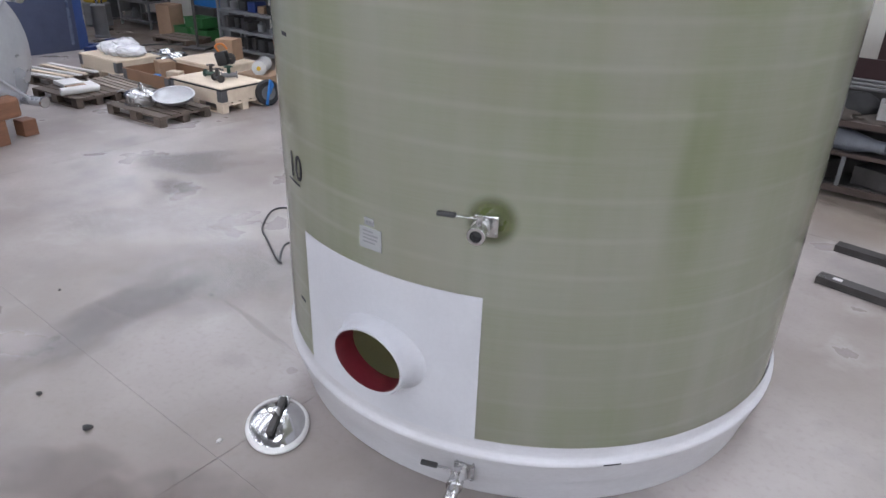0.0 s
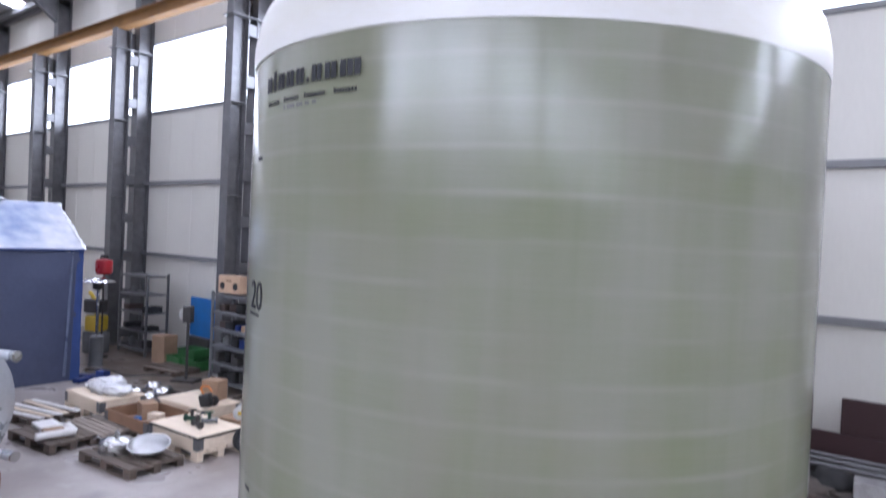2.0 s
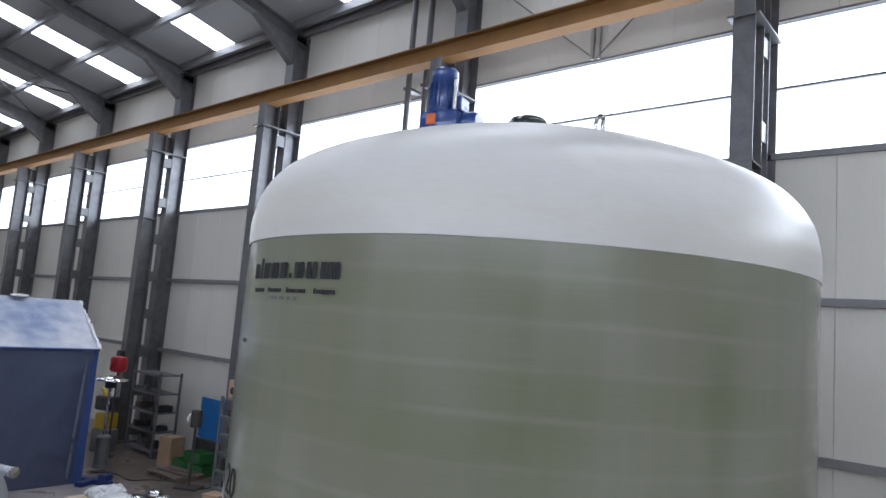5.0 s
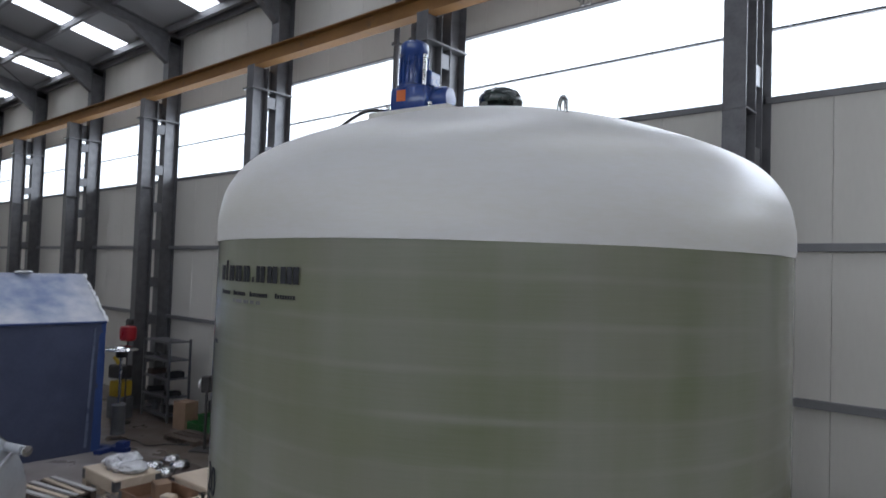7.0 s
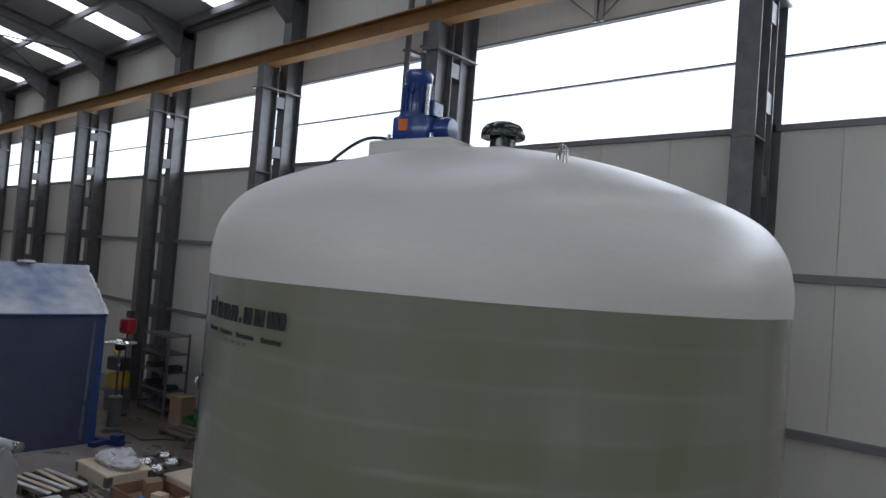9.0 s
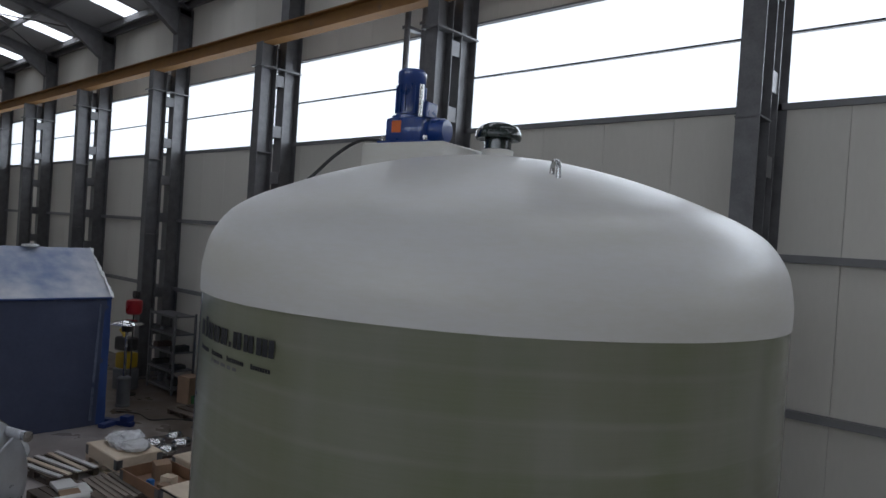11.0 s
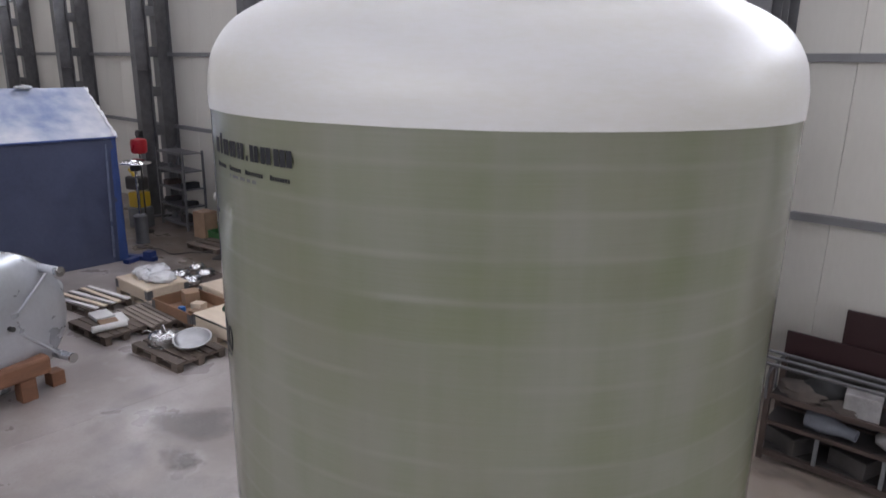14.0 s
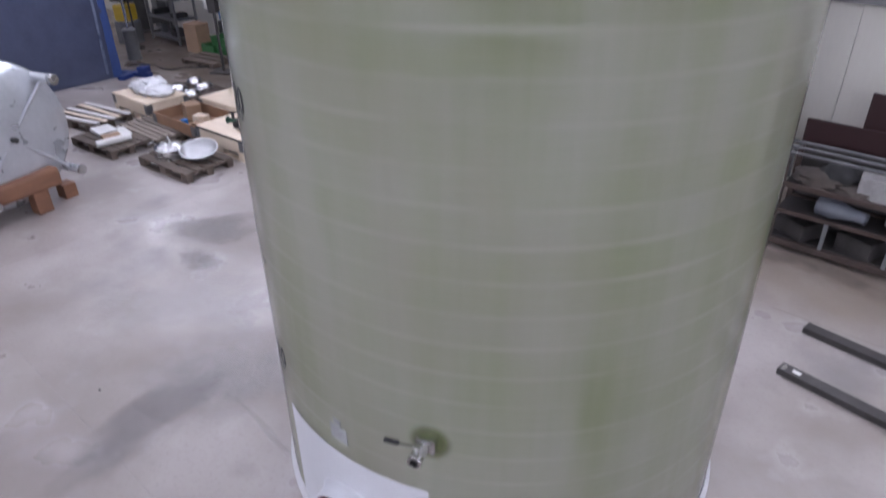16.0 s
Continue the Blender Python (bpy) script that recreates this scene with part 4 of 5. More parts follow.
    vent = part("vent_pipe", rod(0.08, 4.7, 5.03, 32, m=Matrix.Translation((-0.155, 0.20, 0))), VENT, tank, "dark vent pipe with a mushroom cowl", 40)
    part("vent_flange", lathe([(0.08, 4.74), (0.095, 4.745), (0.095, 4.935), (0.082, 4.94)], 32, m=Matrix.Translation((-0.155, 0.20, 0))), GELCOAT, vent, "white vent neck", 40)
    part("vent_cowl", lathe([(0, 5.015), (0.11, 5.015), (0.132, 5.0), (0.138, 5.015), (0.133, 5.045), (0.11, 5.077), (0.07, 5.095), (0, 5.1)], 40, m=Matrix.Translation((-0.155, 0.20, 0))), VENT, vent, smooth=40)
    u, w = Vector((0.5, -0.85, 0)), Vector((0.85, 0.5, 0))
    lug = [Vector((0.745, -0.56, 0)) + u * a + w * b + Vector((0, 0, z)) for a, b, z in ((-0.026, -0.015, 4.58), (-0.026, -0.015, 4.705), (-0.019, -0.012, 4.735), (0, 0, 4.75), (0.019, 0.012, 4.735), (0.026, 0.015, 4.705), (0.026, 0.015, 4.58))]
    part("lifting_lug", tube(smooth_line(lug, 5), 0.011, 10), STEEL, tank, "bent steel lifting lug", 60)


def disc_sheet(rx, rz):
    bm = bmesh.new()
    n = 72
    c = bm.verts.new((0, 0, 0))
    rows = [[bm.verts.new((rx * s * math.cos(math.tau * i / n), 0, rz * s * math.sin(math.tau * i / n) * (1 + 0.04 * math.sin(3 * math.tau * i / n)))) for i in range(n)] for s in (0.33, 0.66, 1)]
    for i in range(n):
        bm.faces.new((c, rows[0][i], rows[0][(i + 1) % n]))
        for p, q in zip(rows, rows[1:]):
            bm.faces.new((p[i], q[i], q[(i + 1) % n], p[(i + 1) % n]))
    return bm


MAN_A, MAN_Z, MAN_R, MAN_D, MAN_F = -86.0, 0.715, 0.202, 0.1, 0.78
MARK_A = -109.5
MOTOR_AT = (-0.62, -0.05, 4.938)
BOX_TURN = 8.0

make_ground()
make_wall("wall_north", HALL_N, 1, "cream metal panel wall with vertical joints")
south = make_wall("wall_south", HALL_S, -1, "cream metal panel wall across the hall")
# unseen infill, added to keep south daylight off the west end
part("middle_panel", boxed((HALL_W, HALL_S - 0.1, SILL), (SOUTH_X - 0.3, HALL_S - 0.004, HEAD)), PANEL, south)
make_end_wall("wall_west", HALL_W, -1)
make_end_wall("wall_east", HALL_E, 1)
make_window_band(HALL_N, 1)
# unseen south band, assumed, only as long as its lamp
make_window_band(HALL_S, -1, SOUTH_X - 1)
for bay in BAYS:
    make_column(bay, HALL_N, 1)
    make_column(bay, HALL_S, -1)
    make_rafter(bay)
make_roof()
make_rails()
make_bracing()
make_crane_beam(HALL_N - 0.84)
make_crane_beam(HALL_S + 0.84)
make_down_pipes()
make_tank()


# ---- things on the floor beside the tank ----
def make_cover():
    c = thing("manhole_cover", pose(-3.475, 0.3, 0, 0, 0, -38), "oval polished steel manhole cover lying on the floor", "manhole cover")
    oval = Matrix.Diagonal((1, 0.76, 1, 1))
    part("gasket_rim", lathe([(0.205, 0.0), (0.226, 0.004), (0.231, 0.018), (0.22, 0.032), (0.205, 0.034), (0.195, 0.024)], 56, m=oval), WHITE, c, "white rubber rim", 50)
    part("lid", lathe([(0.207, 0.028), (0.195, 0.036), (0.15, 0.05), (0.09, 0.063), (0.0, 0.068)], 56, m=oval), POLISHED, c, smooth=60)
    turn = Matrix.Rotation(radians(-16), 4, "Z")
    part("clamp_bar", boxed((-0.15, -0.02, 0.066), (0.15, 0.02, 0.094), m=turn, bevel=0.006), DARK, c, "dark steel clamp bar")
    part("hand_screw", rod(0.022, 0.06, 0.13, 16, bevel=0.004), STEEL, c, smooth=40)
    part("bracket", boxed((-0.17, -0.03, 0.03), (-0.13, 0.03, 0.085), m=turn, bevel=0.004), STEEL, c)


def make_cable(points, r=0.012, label="black power cable lying on the floor"):
    tagged(part("floor_cable", tube(smooth_line(points, 8), r, 8), BLACK, smooth=60), label, "cable")


def make_bar(x, y, turn, tip):
    b = thing("fork_tine", pose(x, y, 0, 0, 0, turn), "dark steel bar lying flat on the concrete floor", "steel bar", "steel bars on the floor")
    bm = bmesh.new()
    for z0, z1, y0, y1 in ((0.0, 0.012, -0.06, 0.06), (0.052, 0.062, -0.06, 0.06), (0.012, 0.052, -0.055, -0.043), (0.012, 0.052, 0.043, 0.055)):
        box(bm, (0, y0, z0), (2.6, y1, z1))
    part("box_bar", bm, DARK, b)
    part("end_plate", boxed((-0.008, -0.06, 0.0), (0.0, 0.06, 0.062), bevel=0.002), DARK, b)
    if tip:
        part("steel_tag", boxed((0.10, -0.022, 0.062), (0.17, 0.022, 0.066)), WHITE, b, "small white tag")
        part("end_pad", boxed((0.01, -0.05, 0.062), (0.05, 0.03, 0.068), bevel=0.002), STEEL, b)


def make_debris():
    spots = [(-4.75, -0.43, 0.022), (-4.25, -0.39, 0.03), (-3.62, 0.02, 0.018), (-5.9, 0.2, 0.015), (-1.66, 0.42, 0.018), (-1.5, 0.38, 0.02), (-5.0, 0.9, 0.012)]
    for i, (x, y, r) in enumerate(spots):
        ob = part("grit", lump(r * 2, r * 1.4, r * 0.7, i * 3.1, 0.4, 2), RUBBER if i not in (2, 4) else WHITE)
        ob.matrix_world = pose(x, y, 0, 0, 0, i * 47)
        tagged(ob, "small crumb of debris on the concrete floor", "debris", "crumbs on the floor")


# ---- pallets and crates ----
def pallet_parts(name, m, label, material, lx=1.2, ly=0.8, group="pallets"):
    p = thing(name, m, label, "pallet", group)
    n = 5
    for i in range(n):
        w = 0.145 if i % 2 == 0 else 0.1
        y = -ly / 2 + 0.0725 + (ly - 0.145) * i / (n - 1)
        part("deck_board", boxed((-lx / 2, y - w / 2, 0.122), (lx / 2, y + w / 2, 0.144), bevel=0.003), material, p)
    for x in (-lx / 2 + 0.0725, 0, lx / 2 - 0.0725):
        part("cross_board", boxed((x - 0.0725, -ly / 2, 0.1), (x + 0.0725, ly / 2, 0.122)), material, p)
        for y in (-ly / 2 + 0.05, 0, ly / 2 - 0.05):
            part("block", boxed((x - 0.0725, y - 0.05, 0.022), (x + 0.0725, y + 0.05, 0.1)), material, p)
    for y in (-ly / 2 + 0.05, 0, ly / 2 - 0.05):
        part("bottom_board", boxed((-lx / 2, y - 0.05, 0.0), (lx / 2, y + 0.05, 0.022)), material, p)
    return p


def crate(name, m, label, material, lid, lx=1.2, ly=0.8, h=0.195, seal=False):
    """A hinged timber collar that stands on a pallet, with or without a plywood lid."""
    c = thing(name, m, label, "crate", "timber crates")
    t = 0.02
    for s in (-1, 1):
        part("side_board", boxed((-lx / 2, s * (ly / 2 - t / 2) - t / 2, 0.145), (lx / 2, s * (ly / 2 - t / 2) + t / 2, 0.145 + h), bevel=0.002), material, c)
        part("end_board", boxed((s * (lx / 2 - t / 2) - t / 2, -ly / 2 + t, 0.145), (s * (lx / 2 - t / 2) + t / 2, ly / 2 - t, 0.145 + h), bevel=0.002), material, c)
        for u in (-1, 1):
            hinge = bmesh.new()
            box(hinge, (s * lx / 2 - s * 0.05 - 0.05, u * ly / 2 - 0.002 + (0.001 if u > 0 else -0.001), 0.16), (s * lx / 2 - s * 0.05 + 0.05, u * ly / 2 + 0.002 + (0.001 if u > 0 else -0.001), 0.13 + h))
            box(hinge, (s * lx / 2 - 0.002 + s * 0.001, u * ly / 2 - u * 0.05 - 0.05, 0.16), (s * lx / 2 + 0.002 + s * 0.001, u * ly / 2 - u * 0.05 + 0.05, 0.13 + h))
            part("hinge", hinge, GALV, c, "galvanised hinge plate")
    if seal:
        part("lid_seal", boxed((-lx / 2 - 0.004, -ly / 2 - 0.004, 0.145 + h - 0.022), (lx / 2 + 0.004, ly / 2 + 0.004, 0.145 + h), bevel=0.002), RUBBER, c, "dark seal under the lid")
    if lid:
        part("lid", boxed((-lx / 2 + 0.012, -ly / 2 + 0.012, 0.146 + h), (lx / 2 - 0.012, ly / 2 - 0.012, 0.158 + h), bevel=0.002), PALE_WOOD, c)
    else:
        part("bottom_sheet", boxed((-lx / 2 + t, -ly / 2 + t, 0.146), (lx / 2 - t, ly / 2 - t, 0.152)), material, c)
    return c


def dish_head(name, m, r, h, label, material=None, wall=0.05):
    d = thing(name, m, label, "dished end", "dished steel ends")
    part("dish", lathe([(r * 0.99, 0), (r, 0.006), (r, wall), (r * 0.985, wall + 0.01), (r * 0.9, wall + 0.01 + h * 0.35), (r * 0.7, wall + 0.01 + h * 0.7), (r * 0.4, wall + 0.01 + h * 0.93), (0, wall + 0.01 + h)], 48), material or POLISHED, d, smooth=45)
    part("rim", lathe([(r * 0.97, 0.0), (r * 1.03, 0.0), (r * 1.03, 0.012), (r * 1.0, 0.014)], 48), STEEL, d, smooth=45)
    return d


def make_pallets():
    a = pose(-9.86, 3.33, 0, 0, 0, 5)
    pallet_parts("pallet", a, "weathered grey wooden pallet carrying two dished steel ends", WOOD)
    b1, b2 = pose(-11.52, 2.98, 0, 0, 0, 6), pose(-11.35, 3.63, 0, 0, 0, 3)
    pallet_parts("pallet", b1, "weathered wooden pallet with offcuts and a white tube", WOOD, 1.15, 0.7)
    pallet_parts("pallet", b2, "weathered wooden pallet stacked with loose planks", WOOD, 1.1, 0.5)
    c = pose(-13.0, 3.3, 0, 0, 0, 10)
    pallet_parts("pallet", c, "weathered wooden pallet with long pale planks", WOOD)
    for i, m in enumerate((pose(-9.87, 4.32, 0, 0, 0, 3), pose(-11.05, 4.22, 0, 0, 0, 3), pose(-12.65, 4.28, 0, 0, 0, 2), pose(-11.15, 5.15, 0, 0, 0, 3))):
        pallet_parts("pallet", m, "pale wooden pallet under a timber crate", PALE_WOOD if i != 1 else WOOD)
    crate("crate", pose(-9.87, 4.32, 0, 0, 0, 3), "pale timber crate with a plywood lid on a pallet", PALE_WOOD, True, seal=True)
    crate("crate", pose(-11.05, 4.22, 0, 0, 0, 3), "open brown timber crate with cartons inside", BROWN_WOOD, False)
    crate("crate", pose(-12.65, 4.28, 0, 0, 0, 2), "pale timber crate topped with bags of clear film", PALE_WOOD, True)
    crate("crate", pose(-11.15, 5.15, 0, 0, 0, 3), "pale timber crate with a bare plywood lid", PALE_WOOD, True)
    # dished ends
    dish_head("dished_end", a @ pose(-0.22, -0.08, 0.146), 0.23, 0.06, "round steel vessel lid with a lifting eye on a pallet", STEEL, 0.13)
    part_eye = part("lifting_eye", tube([(-0.05, 0, 0.18), (-0.045, 0, 0.25), (0, 0, 0.285), (0.045, 0, 0.25), (0.05, 0, 0.18)], 0.012, 8), STEEL, bpy.data.objects["dished_end"], smooth=60)
    part("handle", tube([(-0.26, -0.02, 0.10), (-0.36, -0.06, 0.14), (-0.42, -0.1, 0.10)], 0.013, 8), STEEL, bpy.data.objects["dished_end"], smooth=60)
    bowl = thing("steel_bowl", a @ pose(0.25, 0.10, 0.198, 9, 8, 0), "shallow polished steel bowl leaning on a wooden pallet", "dished end", "dished steel ends")
    r = 0.265
    part("bowl", lathe([(0, 0), (r * 0.5, 0.012), (r * 0.86, 0.05), (r * 0.98, 0.105), (r * 0.965, 0.108), (r * 0.83, 0.062), (r * 0.5, 0.032), (0, 0.055)], 56), DULL_STEEL, bowl, smooth=40)
    part("rim", lathe([(r * 0.965, 0.104), (r * 1.06, 0.104), (r * 1.06, 0.116), (r * 0.965, 0.116), (r * 0.965, 0.104)], 56), DULL_STEEL, bowl, smooth=40)
    for x, y, r in ((-12.76, 5.12, 0.19), (-13.0, 5.55, 0.19), (-13.28, 5.15, 0.19), (-13.46, 5.62, 0.16)):
        dish_head("dished_end", pose(x, y, 0.062), r, 0.08, "small mirror polished steel dome on a dark board")
    tagged(part("dark_board", boxed((-13.75, 4.9, 0.0), (-12.55, 5.85, 0.06), bevel=0.005), RUST), "dark board on the floor under polished domes", "board")
    # offcuts, tubes and planks
    rnd = random.Random(4)
    for i in range(6):
        ob = part("plank", boxed((-0.6, -0.033, 0), (0.6 - 0.05 * (i % 3), 0.033, 0.024), bevel=0.003), GREY_WOOD)
        ob.matrix_world = b2 @ pose(-0.04, -0.25 + 0.1 * i, 0.146, 0, 0, rnd.uniform(-3, 3))
        tagged(ob, "loose weathered plank lying on a pallet", "plank", "loose planks")
    for i in range(5):
        ob = part("plank", boxed((-0.62, -0.04, 0), (0.62, 0.04, 0.025), bevel=0.003), PALE_WOOD if i % 2 else WHITE)
        ob.matrix_world = c @ pose(0.05, -0.33 + 0.16 * i, 0.146, 0, 0, rnd.uniform(-5, 5))
        tagged(ob, "long pale plank lying on a pallet", "plank", "loose planks")
    for x, y, sx, sy, h, mt, lab in ((-0.32, 0.08, 0.4, 0.3, 0.06, WHITE, "white plastic offcut on a wooden pallet"), (-0.05, 0.22, 0.42, 0.22, 0.035, WHITE, "flat white offcut on a wooden pallet"), (0.14, -0.03, 0.46, 0.28, 0.05, CARD, "flat brown carton on a wooden pallet")):
        ob = part("offcut", boxed((-sx / 2, -sy / 2, 0), (sx / 2, sy / 2, h), bevel=0.008), mt)
        ob.matrix_world = b1 @ pose(x, y, 0.146, 0, 0, rnd.uniform(-20, 20))
        tagged(ob, lab, "offcut")
    t = thing("white_tube", b1 @ pose(0.33, -0.13, 0.206, 0, 0, 78), "thick white plastic tube lying on a pallet", "tube")
    part("tube_wall", lathe([(0.045, -0.26), (0.055, -0.26), (0.055, 0.26), (0.045, 0.26), (0.045, -0.26)], 24, m=Matrix.Rotation(radians(90), 4, "Y")), WHITE, t, smooth=40)
    # film bags on the far crate
    for x, y, sx, sy, h, s in ((-0.3, 0.05, 0.42, 0.5, 0.18, 1), (-0.02, 0.14, 0.4, 0.4, 0.25, 7), (0.3, 0.06, 0.52, 0.5, 0.17, 13), (-0.08, -0.12, 0.3, 0.26, 0.21, 21), (0.1, -0.1, 0.3, 0.24, 0.16, 31)):
        ob = part("film_bag", lump(sx, sy, h, s, 0.27, 4), FILM, smooth=180)
        ob.matrix_world = pose(-12.65 + x, 4.28 + y, 0.352)
        tagged(ob, "crumpled clear plastic film bag on a crate", "plastic bag", "film bags")
    # cartons in the brown crate
    for x, y, sx, sy, h, mt, lab in ((-0.28, 0.12, 0.3, 0.25, 0.26, CARD, "brown carton standing in an open crate"), (0.12, 0.05, 0.22, 0.16, 0.16, PALE_WOOD, "small beige carton in an open crate"), (0.33, -0.12, 0.2, 0.14, 0.12, CARD, "small brown carton in an open crate"), (0.05, -0.22, 0.1, 0.08, 0.14, BLUE, "small blue part in an open crate")):
        ob = part("carton", boxed((-sx / 2, -sy / 2, 0), (sx / 2, sy / 2, h), bevel=0.006), mt)
        ob.matrix_world = pose(-11.05 + x, 4.22 + y, 0.154, 0, 0, rnd.uniform(-25, 25))
        tagged(ob, lab, "carton", "cartons in the crate")


def valve_cluster(m, seed, label, tones):
    """A loose flanged fitting: a pipe run with flanges, a bonnet and a hand wheel."""
    v = thing("pipe_fitting", m @ Matrix.Scale(0.72, 4), label, "fitting", "loose fittings")
    rx = Matrix.Rotation(radians(90), 4, "Y")
    part("pipe_body", rod(0.05, -0.16, 0.16, 20, m=Matrix.Translation((0, 0, 0.075)) @ rx), tones[0], v, smooth=40)
    for x in (-0.16, 0.14):
        part("flange", rod(0.075, x, x + 0.022, 24, m=Matrix.Translation((0, 0, 0.075)) @ rx), tones[0], v, smooth=40)
    part("bonnet", rod(0.035, 0.09, 0.24, 16), tones[1], v, smooth=40)
    bm = bmesh.new()
    pts = [(0.085 * math.cos(math.tau * i / 20), 0.085 * math.sin(math.tau * i / 20), 0.245) for i in range(21)]
    tube(pts, 0.01, 6, bm)
    box(bm, (-0.08, -0.008, 0.24), (0.08, 0.008, 0.252))
    part("hand_wheel", bm, tones[1], v, smooth=50)


def make_fittings():
    z = 0.352
    valve_cluster(pose(-10.02, 4.33, z, 0, 0, 20), 1, "dark green flanged valve lying on a crate lid", (GREEN_DARK, DARK))
    valve_cluster(pose(-9.70, 4.22, z, 0, 0, -10), 2, "dark steel flanged fitting lying on a crate lid", (DARK, DARK))
    valve_cluster(pose(-9.75, 4.45, z, 0, 0, 60), 3, "grey green valve lying on a crate lid", (GREY, GREEN_DARK))
    saw = thing("power_tool", pose(-10.62, 4.98, 0.352, 0, 0, 30) @ Matrix.Scale(0.8, 4), "black and orange power tool standing on a crate", "tool")
    part("tool_body", boxed((-0.12, -0.1, 0), (0.12, 0.1, 0.28), m=pose(0, 0, 0, 0, -15, 0), bevel=0.04), BLACK, saw, smooth=40)
    part("tool_guard", lathe([(0.02, -0.02), (0.11, -0.02), (0.11, 0.02), (0.02, 0.02)], 28, m=pose(0.1, 0.05, 0.13, 90, 0, 0)), DARK, saw, smooth=40)
    part("tool_handle", tube(smooth_line([(-0.1, 0, 0.25), (-0.16, 0, 0.38), (-0.02, 0, 0.42), (0.08, 0, 0.32)]), 0.02, 8), ORANGE_P, saw, smooth=50)
    roll = thing("film_roll", pose(-9.75, 5.05, 0.0, 0, 0, 15), "stretch film roll and steel parts in a carton", "roll")
    part("carton_body", boxed((-0.3, -0.22, 0), (0.3, 0.22, 0.36), bevel=0.008), CARD, roll)
    part("roll_film", lathe([(0.03, -0.2), (0.11, -0.2), (0.11, 0.2), (0.03, 0.2)], 28, m=pose(0, 0, 0.46, 90, 0, 25)), PLASTIC, roll, smooth=40)
    part("roll_core", rod(0.03, -0.24, 0.24, 14, m=pose(0, 0, 0.46, 90, 0, 25)), YELLOW, roll, smooth=40)
    box_ = part("carton", boxed((-0.16, -0.14, 0), (0.16, 0.14, 0.34), bevel=0.006), CARD)
    box_.matrix_world = pose(-11.0, 5.35, 0.352, 0, 0, 20)
    tagged(box_, "brown cardboard carton on a plywood crate lid", "carton")
    wheel = thing("hand_truck_wheel", pose(-9.22, 4.72, 0.19, 90, 0, 75), "black rubber wheel with a blue frame beside a crate", "wheel")
    bm = lathe([(0.11, -0.04), (0.17, -0.045), (0.19, -0.02), (0.19, 0.02), (0.17, 0.045), (0.11, 0.04), (0.11, -0.04)], 32)
    part("tyre", bm, RUBBER, wheel, smooth=40)
    part("rim", lathe([(0, -0.02), (0.11, -0.03), (0.11, 0.03), (0, 0.02)], 28), GREY, wheel, smooth=40)
    part("frame", tube([(0, 0, 0.07), (0.05, 0.12, 0.09), (0.02, 0.2, 0.09), (-0.06, -0.16, 0.09)], 0.022, 8), BLUE, wheel, smooth=50)


# ---- wrapped vessel on its cradle ----
def make_vessel():
    m = pose(VES[0], VES[1], VES[2], 0, 0, VES[3])
    v = thing("wrapped_vessel", m, "film-wrapped stainless steel vessel lying on timber cradles", "vessel")
    r = VES_R
    ry = Matrix.Rotation(radians(90), 4, "Y")
    body = lathe([(r, -2.6), (r, 0.0), (r * 0.985, 0.05), (r * 0.94, 0.10), (r * 0.8, 0.16), (r * 0.5, 0.215), (0, 0.235)], 72, m=ry)
    for q in body.verts:
        q.co *= 1 + 0.006 * noise.noise(q.co * 2.3)
    part("body", body, WRAP, v, smooth=45)
    part("seam_band", lathe([(r + 0.002, -0.03), (r + 0.012, -0.025), (r + 0.012, 0.0), (r + 0.002, 0.005)], 72, m=ry), STEEL, v, smooth=45)
    part("drain_hub", rod(0.035, 0.22, 0.30, 16, m=ry), BLACK, v, smooth=40)
    for a in (46, -44, 136, 226):
        ca, sa = math.cos(radians(a)), math.sin(radians(a))
        leg = part("leg", rod(0.058, -0.05, 0.46, 20, m=Matrix.Translation((0.0, ca * r * 0.93, sa * r * 0.93)) @ ry), WRAP, v, "film-wrapped tubular leg", 40)
        part("foot", rod(0.066, 0.455, 0.48, 20, m=Matrix.Translation((0.0, ca * r * 0.93, sa * r * 0.93)) @ ry), STEEL, leg, smooth=40)
        part("brace", tube([(0.2, ca * 0.05, sa * 0.05), (0.26, ca * r * 0.9, sa * r * 0.9)], 0.022, 8), WRAP, v, smooth=50)
    for cm in (pose(-9.86, 1.0, 0, 0, 0, 10), m @ pose(-2.1, 0, -VES[2])):
        c = thing("timber_cradle", cm, "orange-brown timber beam on blocks under a steel vessel", "cradle", "timber cradles")
        part("cradle_beam", boxed((-0.12, -1.0, 0.3), (0.12, 0.6, 0.55), bevel=0.045), CRADLE, c)
        for y in (-0.7, 0.3):
            part("block", boxed((-0.1, y - 0.1, 0), (0.08, y + 0.1, 0.3), bevel=0.01), CRADLE, c)
        part("foot_block", boxed((-0.26, 0.66, 0), (-0.06, 0.84, 0.2), bevel=0.01), CRADLE, c)


# ---- tarpaulin tent ----
def wavy(bm, amount, scale, axis):
    for q in bm.verts:
        q.co[axis] += amount * noise.noise(Vector((q.co.x * scale, q.co.y * scale, q.co.z * scale)))
    return bm


